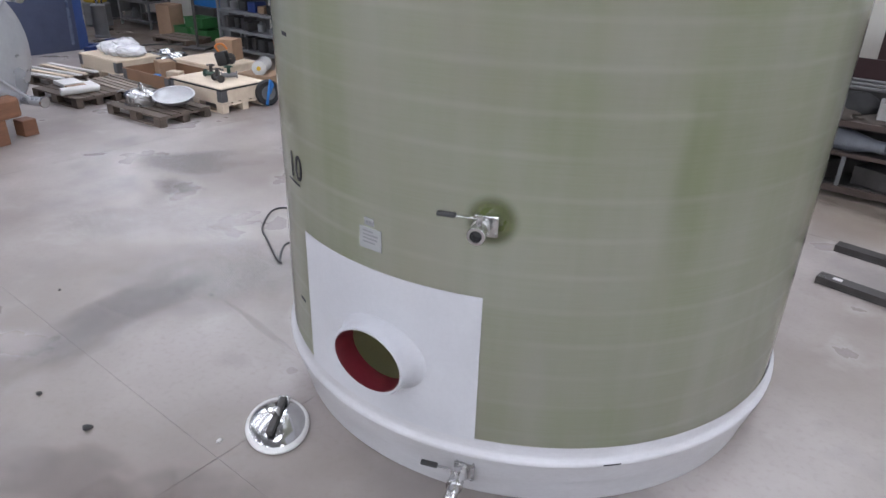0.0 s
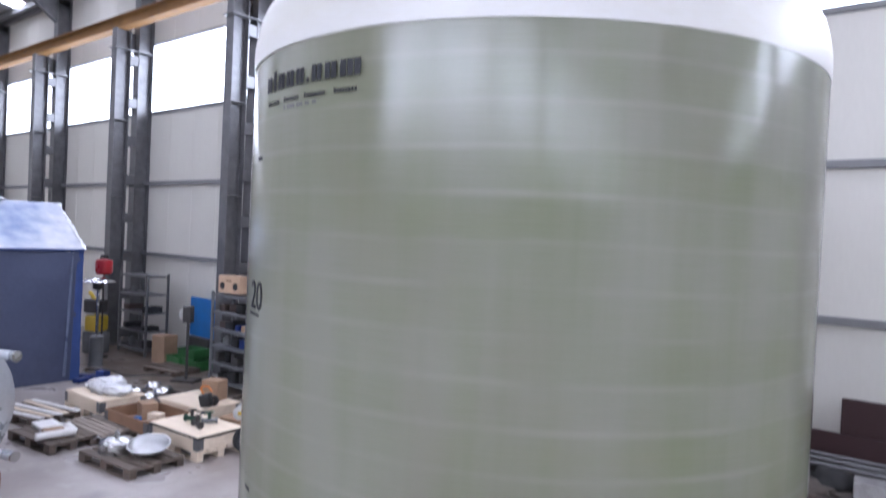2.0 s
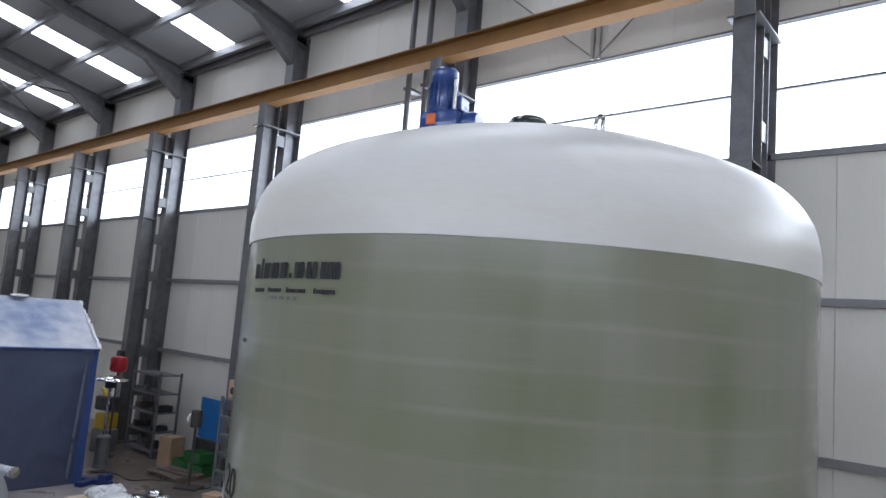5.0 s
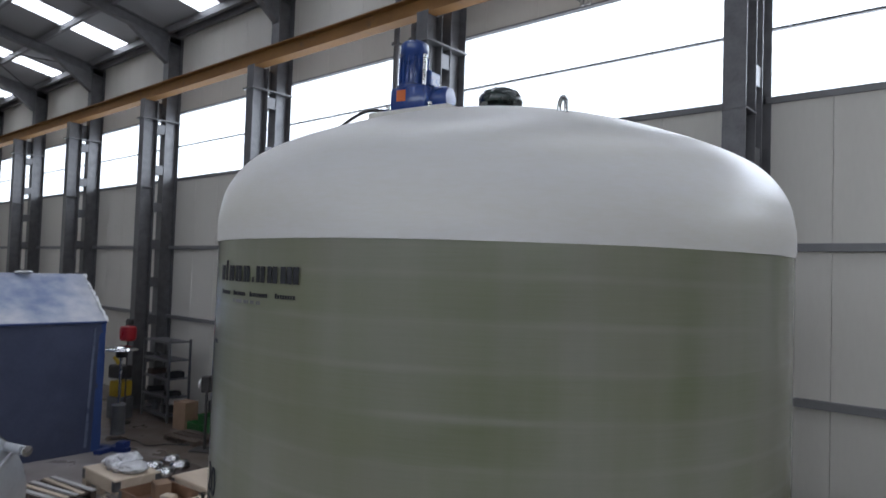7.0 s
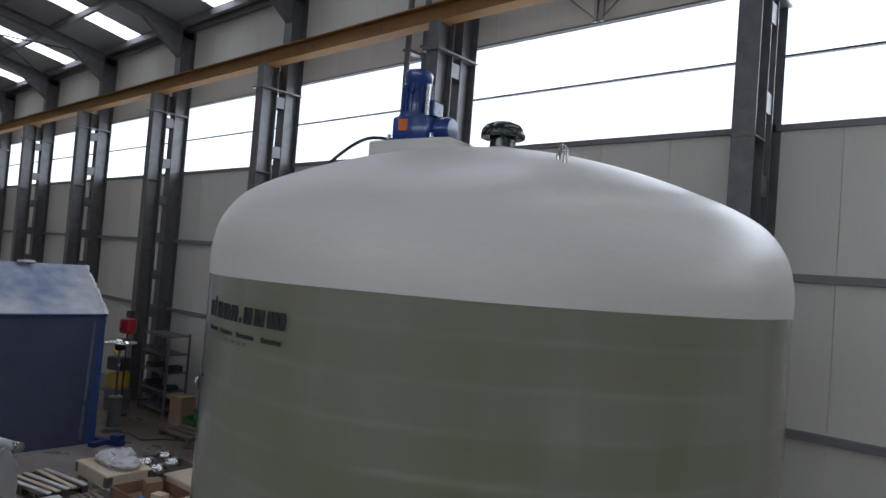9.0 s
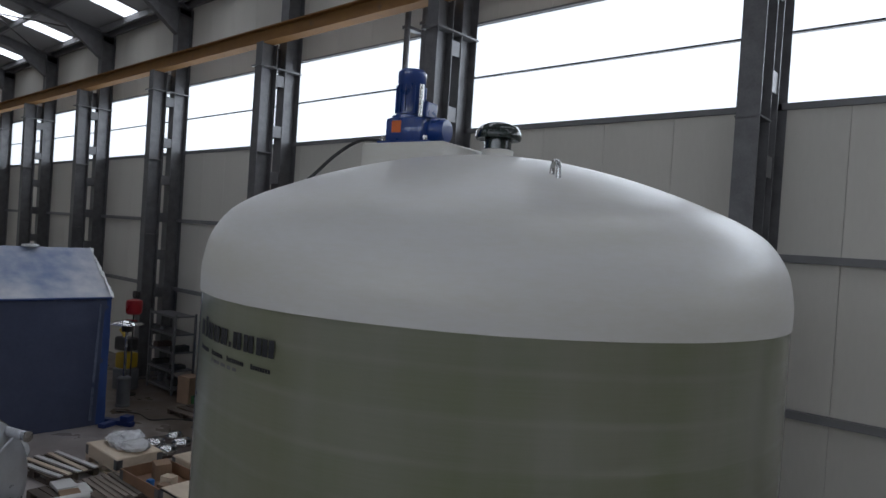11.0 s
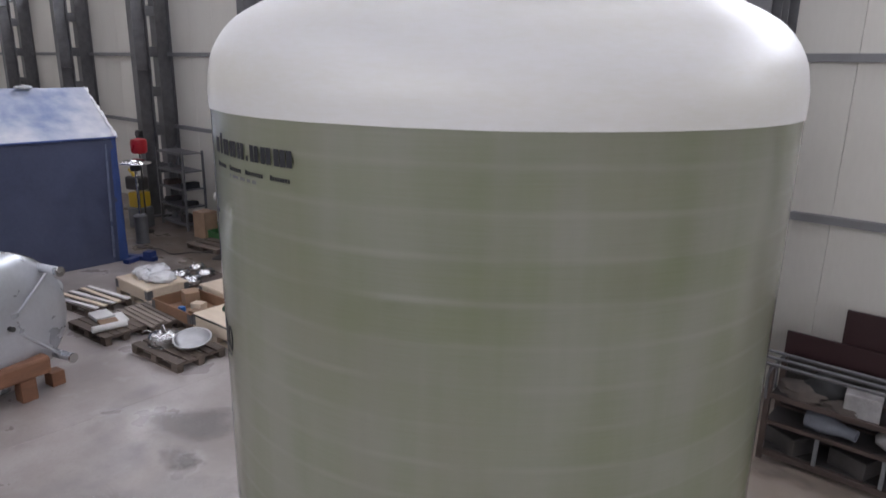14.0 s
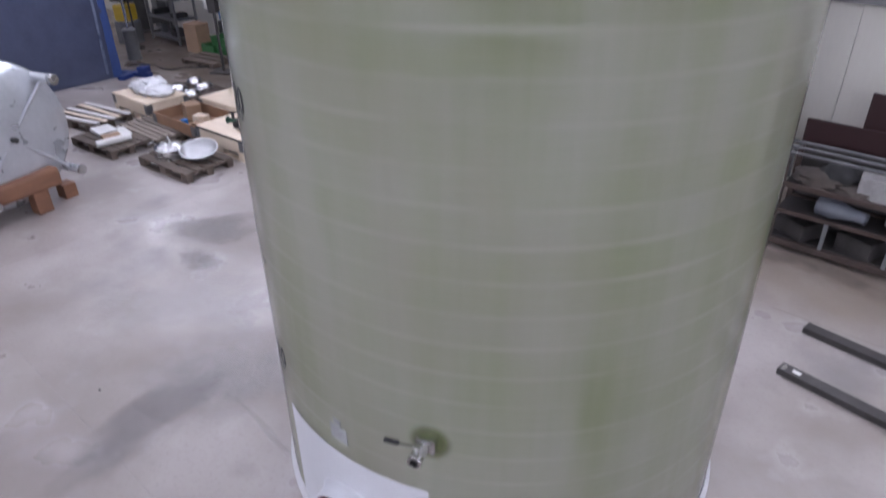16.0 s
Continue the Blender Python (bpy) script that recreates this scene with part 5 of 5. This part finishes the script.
def cloth(corners, nx, ny, thick):
    """A draped four-cornered sheet with thickness."""
    bm = bmesh.new()
    a, b, c, d = (Vector(p) for p in corners)
    nrm = (b - a).cross(d - a).normalized()
    g = [[[bm.verts.new(a.lerp(b, i / nx).lerp(d.lerp(c, i / nx), j / ny) + nrm * (0.03 * noise.noise(Vector((i * 0.45, j * 0.45, a.x))) + k * thick)) for i in range(nx + 1)] for j in range(ny + 1)] for k in (0, 1)]
    for k in (0, 1):
        for j in range(ny):
            for i in range(nx):
                bm.faces.new((g[k][j][i], g[k][j][i + 1], g[k][j + 1][i + 1], g[k][j + 1][i]))
    for i in range(nx):
        bm.faces.new((g[0][0][i], g[0][0][i + 1], g[1][0][i + 1], g[1][0][i]))
        bm.faces.new((g[0][ny][i], g[0][ny][i + 1], g[1][ny][i + 1], g[1][ny][i]))
    for j in range(ny):
        bm.faces.new((g[0][j][0], g[0][j + 1][0], g[1][j + 1][0], g[1][j][0]))
        bm.faces.new((g[0][j][nx], g[0][j + 1][nx], g[1][j + 1][nx], g[1][j][nx]))
    return bm


def make_tent():
    x0, x1, xr = -15.4, -18.4, -16.9
    y0, y1, ze, zr = -1.6, 5.0, 2.72, 3.66
    t = thing("work_tent", Matrix(), "blue tarpaulin work tent with a film covered roof", "tent")
    part("front_wall", cloth(((x0, y0, 0), (x0, y1, 0), (x0 + 0.02, y1, ze), (x0 + 0.02, y0, ze)), 60, 26, 0.012), TARP, t, smooth=40)
    part("back_wall", cloth(((x1, y0, 0), (x1, y1, 0), (x1, y1, ze), (x1, y0, ze)), 12, 6, 0.012), TARP, t, smooth=40)
    part("front_roof", cloth(((x0 + 0.06, y0, ze - 0.04), (x0 + 0.06, y1 + 0.04, ze - 0.04), (xr, y1 + 0.12, zr), (xr, y0, zr)), 60, 22, 0.012), TARP_ROOF, t, smooth=40)
    part("back_roof", cloth(((x1 - 0.06, y0, ze - 0.04), (x1 - 0.06, y1 + 0.04, ze - 0.04), (xr, y1 + 0.12, zr), (xr, y0, zr)), 20, 10, 0.012), TARP_ROOF, t, smooth=40)
    for y, nm in ((y1, "gable_wall"), (y0, "far_gable_wall")):
        bm = bmesh.new()
        vs = [[bm.verts.new((x, y + dy + (0.10 if z > ze + 0.1 and y > 0 else 0), z)) for x, z in ((x0, 0), (x1, 0), (x1, ze), (xr, zr), (x0, ze))] for dy in (0, 0.012)]
        bm.faces.new(vs[0]), bm.faces.new(vs[1])
        for i in range(5):
            j = (i + 1) % 5
            bm.faces.new((vs[0][i], vs[0][j], vs[1][j], vs[1][i]))
        part(nm, bm, TARP_EDGE, t)
    part("corner_flap", cloth(((x0 + 0.025, y1 - 0.16, 0.02), (x0 + 0.03, y1 + 0.02, 0.02), (x0 + 0.045, y1 + 0.02, ze), (x0 + 0.04, y1 - 0.1, ze)), 4, 24, 0.008), TARP_EDGE, t, "bright blue corner flap", 40)
    part("film_fold", cloth(((x0 + 0.035, y1 - 0.30, 0.12), (x0 + 0.04, y1 - 0.25, 0.12), (x0 + 0.045, y1 - 0.17, ze - 0.15), (x0 + 0.04, y1 - 0.21, ze - 0.15)), 3, 20, 0.006), TARP_FILM, t, "strip of clear film", 40)
    strip = cloth(((x0 + 0.09, y1 + 0.01, ze + 0.01), (x0 + 0.09, y1 + 0.07, ze - 0.02), (xr, y1 + 0.15, zr + 0.0), (xr, y1 + 0.08, zr + 0.03)), 6, 40, 0.006)
    for q in strip.verts:
        q.co += Vector((0.012, 0.02, 0.012)) * noise.noise(q.co * 11.0)
    part("film_edge", strip, FILM, t, "crumpled clear film along the gable edge", 60)
    part("eave_pole", tube([(x0 + 0.06, y0, ze - 0.02), (x0 + 0.06, y1 + 0.03, ze - 0.02)], 0.025, 8), TARP_EDGE, t, smooth=50)
    bm = lump(0.5, 0.35, 0.08, 5.0, 0.3, 3)
    ob = part("film_scrap", bm, PLASTIC, smooth=30)
    ob.matrix_world = pose(-16.9, 3.9, 3.655)
    tagged(ob, "scrap of clear film on the tent roof", "plastic film")
    foot = thing("blue_steel_foot", pose(-15.25, 5.2, 0, 0, 0, 25), "dark blue painted steel base on the floor", "base")
    part("base_beam", boxed((-0.45, -0.07, 0), (0.45, 0.07, 0.1), bevel=0.01), BLUE_DARK, foot)
    part("cross_beam", boxed((-0.08, -0.4, 0.0), (0.08, 0.4, 0.09), bevel=0.01), BLUE_DARK, foot)
    part("upright_plate", boxed((0.2, -0.1, 0.1), (0.4, 0.1, 0.22), bevel=0.01), BLUE_DARK, foot)


def make_heater():
    h = thing("patio_heater", pose(*HEATER, 0), "patio heater with a wide steel reflector and grey drum base", "heater")
    part("drum", lathe([(0, 0), (0.165, 0), (0.165, 0.04), (0.148, 0.06), (0.148, 0.63), (0.155, 0.64), (0.155, 0.67), (0.12, 0.7), (0, 0.7)], 36), GREY, h, smooth=40)
    part("pole", rod(0.032, 0.68, 1.8, 16), STEEL, h, smooth=40)
    part("burner", lathe([(0.04, 1.74), (0.11, 1.76), (0.12, 1.78), (0.12, 1.94), (0.09, 1.96), (0, 1.97)], 28), DARK, h, smooth=40)
    part("reflector", lathe([(0.36, 1.94), (0.365, 1.93), (0.36, 1.948), (0.23, 2.0), (0.09, 2.03), (0, 2.035)], 48), POLISHED, h, smooth=60)
    r = thing("red_lamp", pose(HEATER[0] - 0.93, HEATER[1] + 0.55, 0), "red work lamp head on a thin dark stand", "lamp")
    part("lamp_head", lathe([(0, 2.02), (0.15, 2.03), (0.19, 2.07), (0.2, 2.3), (0.18, 2.38), (0.05, 2.41), (0, 2.41)], 28), RED, r, smooth=40)
    part("stand", rod(0.02, 0, 2.12, 10), DARK, r, smooth=40)
    part("stand_foot", rod(0.16, 0, 0.03, 20), DARK, r, smooth=40)
    y = thing("yellow_machine", pose(-18.2, 6.65, 0, 0, 0, 20), "yellow and dark machine standing behind the heater", "machine")
    part("machine_base", boxed((-0.25, -0.2, 0), (0.25, 0.2, 0.55), bevel=0.03), GREY, y)
    part("machine_body", boxed((-0.2, -0.2, 0.55), (0.2, 0.2, 0.95), bevel=0.05), YELLOW, y)
    part("machine_head", boxed((-0.3, -0.16, 1.0), (0.22, 0.16, 1.35), bevel=0.05), DARK, y)
    part("machine_arm", tube(smooth_line([(0, 0, 0.95), (0.05, 0, 1.1), (-0.15, 0, 1.42), (-0.3, 0.05, 1.5)]), 0.05, 8), YELLOW, y, smooth=50)


# ---- shelving and clutter along the wall ----
def shelving(m, length, depth, height, levels, label, material):
    s = thing("shelving_unit", m, label, "shelf", "shelving units")
    for x in (0, length):
        for y in (0, depth):
            part("post", boxed((x - 0.025, y - 0.025, 0), (x + 0.025, y + 0.025, height), bevel=0.003), material, s)
    for i in range(levels):
        z = 0.12 + (height - 0.2) * i / (levels - 1)
        part("shelf_board", boxed((0.0, 0.0, z), (length, depth, z + 0.03), bevel=0.003), material, s)
        part("front_lip", boxed((0.025, -0.012, z - 0.02), (length - 0.025, -0.004, z + 0.035)), material, s)
    return [0.15 + (height - 0.2) * i / (levels - 1) for i in range(levels)]


def fill_shelf(m, zs, length, depth, seed, gap, group, spread=0.16, kinds=7):
    rnd = random.Random(seed)
    tones = [(DARK, "dark steel tool box standing on a shelf", "tool box"), (GREY, "grey metal canister standing on a shelf", "canister"), (RUST, "rusty steel part lying on a shelf", "steel part"), (RUBBER, "black rubber case standing on a shelf", "case"), (CARD, "brown carton standing on a shelf", "carton"), (BLUE_DARK, "dark blue plastic bin standing on a shelf", "bin"), (WHITE, "white plastic bottle standing on a shelf", "bottle")][:kinds]
    for z in zs[:-1]:
        x = 0.1
        while x < length - 0.3:
            mt, lab, cat = rnd.choice(tones)
            w, d, h = rnd.uniform(0.1, 0.3), rnd.uniform(0.15, depth * 0.8), rnd.uniform(0.1, gap)
            if cat in ("canister", "bottle"):
                r = min(w, 0.16) / 2
                bm = lathe([(0, 0), (r, 0), (r, h * 0.7), (r * 0.5, h * 0.85), (r * 0.4, h), (0, h)], 18)
            else:
                bm = boxed((-w / 2, -d / 2, 0), (w / 2, d / 2, h), bevel=0.01)
            ob = part(cat.replace(" ", "_"), bm, mt, smooth=40)
            ob.matrix_world = m @ pose(x + w / 2, depth * 0.45, z, 0, 0, rnd.uniform(-8, 8))
            tagged(ob, lab, cat, group)
            x += w + rnd.uniform(0.02, spread)


def make_wall_clutter():
    m1 = pose(-18.25, 7.25, 0)
    zs = shelving(m1, 1.35, 0.55, 2.05, 5, "grey steel shelving unit with a few dark tools", GALV)
    fill_shelf(m1, zs, 1.35, 0.55, 3, 0.24, "goods on the far shelf", 0.75, 4)
    m2 = pose(-13.3, 6.75, 0)
    zs = shelving(m2, 1.9, 0.5, 1.97, 6, "grey steel shelving unit full of bottles and bins", GREY)
    fill_shelf(m2, zs, 1.9, 0.5, 9, 0.24, "goods on the near shelf", 0.16, 6)
    c = thing("speaker_carton", m2 @ pose(0.42, 0.22, 1.95, 0, 0, 4), "beige cardboard box with two round dark holes", "carton")
    part("carton_body", boxed((-0.33, -0.15, 0), (0.33, 0.15, 0.36), bevel=0.008), CARD_PALE, c)
    # the face is uncut; black discs stand in for the dark of both holes
    for x in (-0.2, 0.2):
        part("hole_shade", rod(0.075, 0.15, 0.153, 24, m=pose(x, 0, 0.15, 90, 0, 0)), BLACK, c)
    part("print_bar", boxed((-0.08, -0.1535, 0.24), (0.08, -0.151, 0.27)), BROWN_WOOD, c)
    ob = part("leaning_sheet", boxed((-16.45, 8.17, 0.55), (-15.35, 8.2, 1.52), bevel=0.003), BLUE)
    tagged(ob, "bright blue sheet leaning against the wall", "sheet")
    ob = part("panel_stand", boxed((-16.35, 8.05, 0.0), (-15.45, 8.3, 0.55), bevel=0.01), DARK)
    tagged(ob, "dark steel stand under a blue panel", "stand")
    ob = part("tall_carton", boxed((-0.21, -0.2, 0), (0.21, 0.2, 0.66), bevel=0.008), CARD)
    ob.matrix_world = pose(-16.08, 7.3, 0, 0, 0, 12)
    tagged(ob, "tall brown cardboard box standing on the floor", "carton")
    ob = part("short_carton", boxed((-0.2, -0.18, 0), (0.2, 0.18, 0.34), bevel=0.008), CARD)
    ob.matrix_world = pose(-15.75, 7.78, 0.0, 0, 0, -8)
    tagged(ob, "brown cardboard box behind green crates", "carton")
    for i, (x, y, z) in enumerate(((-15.55, 7.42, 0.0), (-14.9, 7.46, 0.0), (-15.15, 7.5, 0.23))):
        g = thing("green_crate", pose(x, y, z, 0, 0, 4 * i - 3), "green plastic stacking crate on the floor", "plastic crate", "green crates")
        for s in (-1, 1):
            part("long_side", boxed((-0.3, s * 0.2 - 0.01, 0), (0.3, s * 0.2 + 0.01, 0.22), bevel=0.004), GREEN, g)
            part("short_side", boxed((s * 0.29 - 0.01, -0.19, 0), (s * 0.29 + 0.01, 0.19, 0.22), bevel=0.004), GREEN, g)
        part("bottom", boxed((-0.28, -0.19, 0), (0.28, 0.19, 0.015)), GREEN, g)
        part("rim", boxed((-0.32, -0.222, 0.19), (0.32, -0.21, 0.225)), GREEN, g)
    p = thing("stand_machine", pose(-13.95, 6.6, 0, 0, 0, 30), "dark machine head on a slender floor stand", "machine")
    part("column", rod(0.03, 0.03, 1.26, 16), DARK, p, smooth=40)
    part("foot", boxed((-0.25, -0.2, 0), (0.25, 0.2, 0.04), bevel=0.008), DARK, p)
    part("head", boxed((-0.095, -0.09, 1.24), (0.095, 0.09, 1.6), bevel=0.03), DARK, p)
    part("guard", lathe([(0.03, -0.02), (0.1, -0.025), (0.11, 0.0), (0.1, 0.025), (0.03, 0.02)], 28, m=pose(-0.12, -0.03, 1.42, 0, 90, 0)), WHITE, p, smooth=40)
    w = thing("wooden_skid", pose(-14.95, 6.85, 0, 0, 0, 8), "low brown wooden skid on the floor", "skid")
    for y in (-0.25, 0, 0.25):
        part("skid_board", boxed((-0.55, y - 0.09, 0.08), (0.55, y + 0.09, 0.11)), WOOD, w)
    for x in (-0.48, 0, 0.48):
        part("skid_bearer", boxed((x - 0.05, -0.34, 0), (x + 0.05, 0.34, 0.08)), WOOD, w)
    sp = thing("film_wrapped_pipe", pose(-13.75, 2.95, 0), "short upright pipe wrapped in clear film", "pipe")
    part("wrap", lump(0.3, 0.3, 0.42, 17, 0.2, 3), PLASTIC, sp, smooth=40)
    make_cable([(-14.4, 6.7, 0.012), (-14.9, 6.3, 0.012), (-15.1, 5.9, 0.012), (-15.7, 5.9, 0.012), (-16.2, 5.6, 0.012)], 0.014)
    g = thing("wall_gauge", pose(-19.28, 7.285, 2.32), "round dark gauge fixed on a steel column", "gauge")
    part("dial", rod(0.11, 0, 0.06, 24, m=pose(0, 0, 0, 90, 0, 0)), DARK, g, smooth=40)
    part("gauge_box", boxed((-0.13, 0.0, -0.1), (0.13, 0.055, 0.1), bevel=0.01), DARK, g)


# ---- rack behind the tank ----
def make_rack():
    y0, y1, xl, xr = 6.5, 7.0, -2.45, 1.6
    r = thing("steel_rack", Matrix(), "low rusty steel rack with tubular top rails", "rack")
    for y in (y0, y1):
        part("bottom_rail", boxed((xl, y - 0.03, 0.06), (xr, y + 0.03, 0.13), bevel=0.006), RUST, r)
        part("lower_rail", boxed((xl, y - 0.02, 0.45), (xr, y + 0.02, 0.49), bevel=0.004), RUST, r)
        part("shelf_rail", boxed((xl, y - 0.02, 0.76), (xr, y + 0.02, 0.82), bevel=0.004), RUST, r)
        for x in (xl, -0.4, xr):
            part("corner_post", boxed((x - 0.03, y - 0.03, 0), (x + 0.03, y + 0.03, 1.12), bevel=0.004), RUST, r)
    for x in (-1.9, -1.27, 0.2, 0.9):
        part("short_post", boxed((x - 0.02, y0 - 0.02, 0.13), (x + 0.02, y0 + 0.02, 0.45), bevel=0.003), GREY, r, "worn grey post")
    for i, y in enumerate((y0 - 0.03, y0 + 0.14, y0 + 0.30)):
        line = smooth_line([(xl - 0.02, y, 0.75), (xl - 0.02, y, 1.05), (xl + 0.05, y, 1.15 + 0.01 * i), (xl + 0.2, y, 1.165 + 0.01 * i), (xr, y, 1.165 + 0.01 * i)], 5)
        part("top_tube", tube(line, 0.018, 10), GALV, r, "pale tubular top rail", 50)
    part("shelf_sheet", boxed((xl, y0 + 0.02, 0.745), (xr, y1 - 0.02, 0.76)), DARK, r)
    part("middle_sheet", boxed((xl, y0 + 0.02, 0.455), (xr, y1 - 0.02, 0.465)), DARK, r)
    part("lower_sheet", boxed((xl, y0 + 0.02, 0.13), (xr, y1 - 0.02, 0.14)), DARK, r)
    part("back_sheet", boxed((xl, y1 + 0.02, 0.1), (xr, y1 + 0.03, 1.1)), DARK, r)
    for x, w, h, mt, lab in ((-1.58, 0.34, 0.27, GREY_WHITE, "white plastic block on a steel rack"), (-1.18, 0.32, 0.26, GREY_WHITE, "white plastic block on a steel rack"), (-0.7, 0.3, 0.22, GREY, "grey plastic block on a steel rack")):
        ob = part("plastic_block", boxed((-w / 2, -0.14, 0), (w / 2, 0.14, h), bevel=0.012), mt)
        ob.matrix_world = pose(x, 6.72, 0.832, 0, 0, 6)
        tagged(ob, lab, "block", "blocks on the rack")
        ob.location.z = 0.762
    for x, sx, h, mt, s, lab in ((-2.15, 0.6, 0.18, DUST, 3, "heap of dusty brown sacking on a rack"), (-1.75, 0.5, 0.12, DUST, 8, "folded dusty cloth on a steel rack"), (-0.9, 0.5, 0.14, DUST, 12, "dusty brown cloth on a steel rack")):
        ob = part("sacking", lump(sx, 0.4, h, s, 0.3, 3), mt, smooth=50)
        ob.matrix_world = pose(x, 6.72, 0.762)
        tagged(ob, lab, "cloth", "cloths on the rack")
    cone = thing("pipe_reducer", pose(-1.82, 6.64, 0.581, 0, 0, -12), "blue-grey resin pipe reducer lying on the rack", "pipe")
    part("cone", lathe([(0.10, -0.24), (0.115, -0.24), (0.115, -0.08), (0.065, 0.14), (0.065, 0.26), (0.05, 0.26)], 32, m=Matrix.Rotation(radians(90), 4, "Y")), BLUEGREY, cone, smooth=40)
    part("inner_end", rod(0.05, 0.2, 0.21, 24, m=Matrix.Rotation(radians(90), 4, "Y")), MAROON, cone)
    for x, s in ((-1.2, 4), (-0.5, 9)):
        ob = part("white_sack", lump(0.42, 0.32, 0.24, s, 0.2, 3), GREY_WHITE, smooth=50)
        ob.matrix_world = pose(x, 6.72, 0.467)
        tagged(ob, "greyish white sack on the middle rack shelf", "sack", "sacks on the rack")
    for x in (-2.2, -1.55, -0.2, 0.5):
        ob = part("steel_box", boxed((-0.2, -0.18, 0), (0.2, 0.18, 0.2), bevel=0.01), DARK)
        ob.matrix_world = pose(x, 6.74, 0.142, 0, 0, x * 13)
        tagged(ob, "dark steel box on the lower rack shelf", "box", "boxes on the rack")
    for x, sx, s in ((-1.95, 0.45, 23), (-0.35, 0.6, 31)):
        ob = part("black_sheeting", lump(sx, 0.36, 0.3, s, 0.25, 3), RUBBER, smooth=50)
        ob.matrix_world = pose(x, 6.8, 0.762)
        tagged(ob, "crumpled black plastic sheeting on a steel rack", "plastic sheet", "sheeting on the rack")
    ob = part("leaning_board", boxed((-0.75, -0.012, 0), (0.75, 0.012, 0.24), bevel=0.003), DUST)
    ob.matrix_world = pose(-0.2, 6.62, 0.467, -18, 0, 0)
    tagged(ob, "dusty brown board leaning on the rack shelf", "board")
    for (xa, xb, z), y in (((-2.5, 1.4, 1.36), 7.12), ((-1.95, 1.2, 1.74), 7.18)):
        ob = part("maroon_board", boxed((xa, y, 0.0), (xb, y + 0.025, z), bevel=0.003), MAROON)
        tagged(ob, "dark maroon board standing behind a steel rack", "board", "maroon boards")


TARP_FILM = mat("hazy_film", (0.16, 0.19, 0.27), (0.08, 0.10, 0.16), rough=0.3, scale=6, bump=0.3)
GREY_WHITE = mat("greyed_white_plastic", (0.42, 0.41, 0.40), (0.24, 0.23, 0.225), rough=0.5, scale=5, bump=0.08)
GREEN_DARK = mat("dark_green_enamel", (0.02, 0.08, 0.045), (0.015, 0.05, 0.03), rough=0.35, bump=0.05, coat=0.3)
CARD_PALE = mat("pale_cardboard", (0.60, 0.42, 0.28), (0.52, 0.36, 0.24), rough=0.7, bump=0.05)
VES, VES_R = (-10.08, 1.14, 1.03, 17.0), 0.92
HEATER = (-16.6, 5.92)

make_cover()
make_cable([(-4.45, 2.3, 0.009), (-4.95, 2.08, 0.009), (-5.27, 1.86, 0.009), (-5.1, 1.62, 0.009), (-5.02, 1.57, 0.009), (-5.12, 1.6, 0.009), (-5.44, 1.76, 0.009), (-5.73, 1.93, 0.009), (-5.95, 2.3, 0.009), (-5.4, 2.5, 0.012), (-4.9, 2.6, 0.012), (-4.4, 2.6, 0.009)], 0.009)
make_bar(-1.575, 5.05, -7, False)
make_bar(-1.56, 4.285, -8, True)
make_debris()
make_pallets()
make_fittings()
make_vessel()
make_tent()
make_heater()
make_wall_clutter()
make_rack()


# ---- floor slabs, last ----
def make_floor():
    floor = thing("floor", Matrix(), "pale worn concrete floor of large slabs with thin joints", "floor", kind="structure")
    part("joint_filler", boxed((HALL_W - 0.1, HALL_S - 0.1, -0.2), (HALL_E + 0.1, HALL_N + 0.1, -0.003)), mat("joint_filler", (0.33, 0.30, 0.28), rough=0.8, bump=0.05), floor)
    s = 5.3
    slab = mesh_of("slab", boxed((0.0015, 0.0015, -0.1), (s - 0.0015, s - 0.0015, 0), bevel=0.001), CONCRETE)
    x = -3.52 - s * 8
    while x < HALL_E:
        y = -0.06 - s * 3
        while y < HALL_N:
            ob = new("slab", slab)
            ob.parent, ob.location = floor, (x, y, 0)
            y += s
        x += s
    # spills and scuffs
    grey = stain_material("grey_spill", (0.15, 0.145, 0.15), 0.32)
    brown = stain_material("brown_spill", (0.13, 0.10, 0.08), 0.28)
    pale = stain_material("pale_scuff", (0.50, 0.475, 0.465), 0.28)
    disc = lathe([(1.0, 0.0), (0.0, 0.0)], 40)
    sheets = {m: mesh_of("stain", disc.copy(), m) for m in (grey, brown, pale)}
    disc.free()
    spots = ((grey, -7.8, 2.47, 0.62, 0.36, 40), (grey, -7.2, 1.98, 0.3, 0.18, 10), (grey, -5.25, 0.3, 0.75, 0.3, 100),
             (brown, -3.95, -0.6, 0.4, 0.25, 20), (brown, -3.4, -0.45, 0.4, 0.28, 60), (brown, -1.7, 6.3, 0.55, 0.22, -5), (brown, -0.6, 6.2, 0.7, 0.25, 8),
             (brown, -2.5, 6.25, 0.5, 0.2, 0), (pale, -5.3, 1.2, 0.8, 0.6, 30), (pale, -4.35, 0.86, 0.42, 0.03, -6), (pale, -6.6, 1.4, 0.9, 0.5, 50))
    for i, (m, x, y, rx, ry, turn) in enumerate(spots):
        ob = new("stain", sheets[m])
        ob.parent, ob.location, ob.rotation_euler, ob.scale = floor, (x, y, 0.0015 + 0.0004 * i), (0, 0, radians(turn)), (rx * 1.4, ry * 1.4, 1)


make_floor()
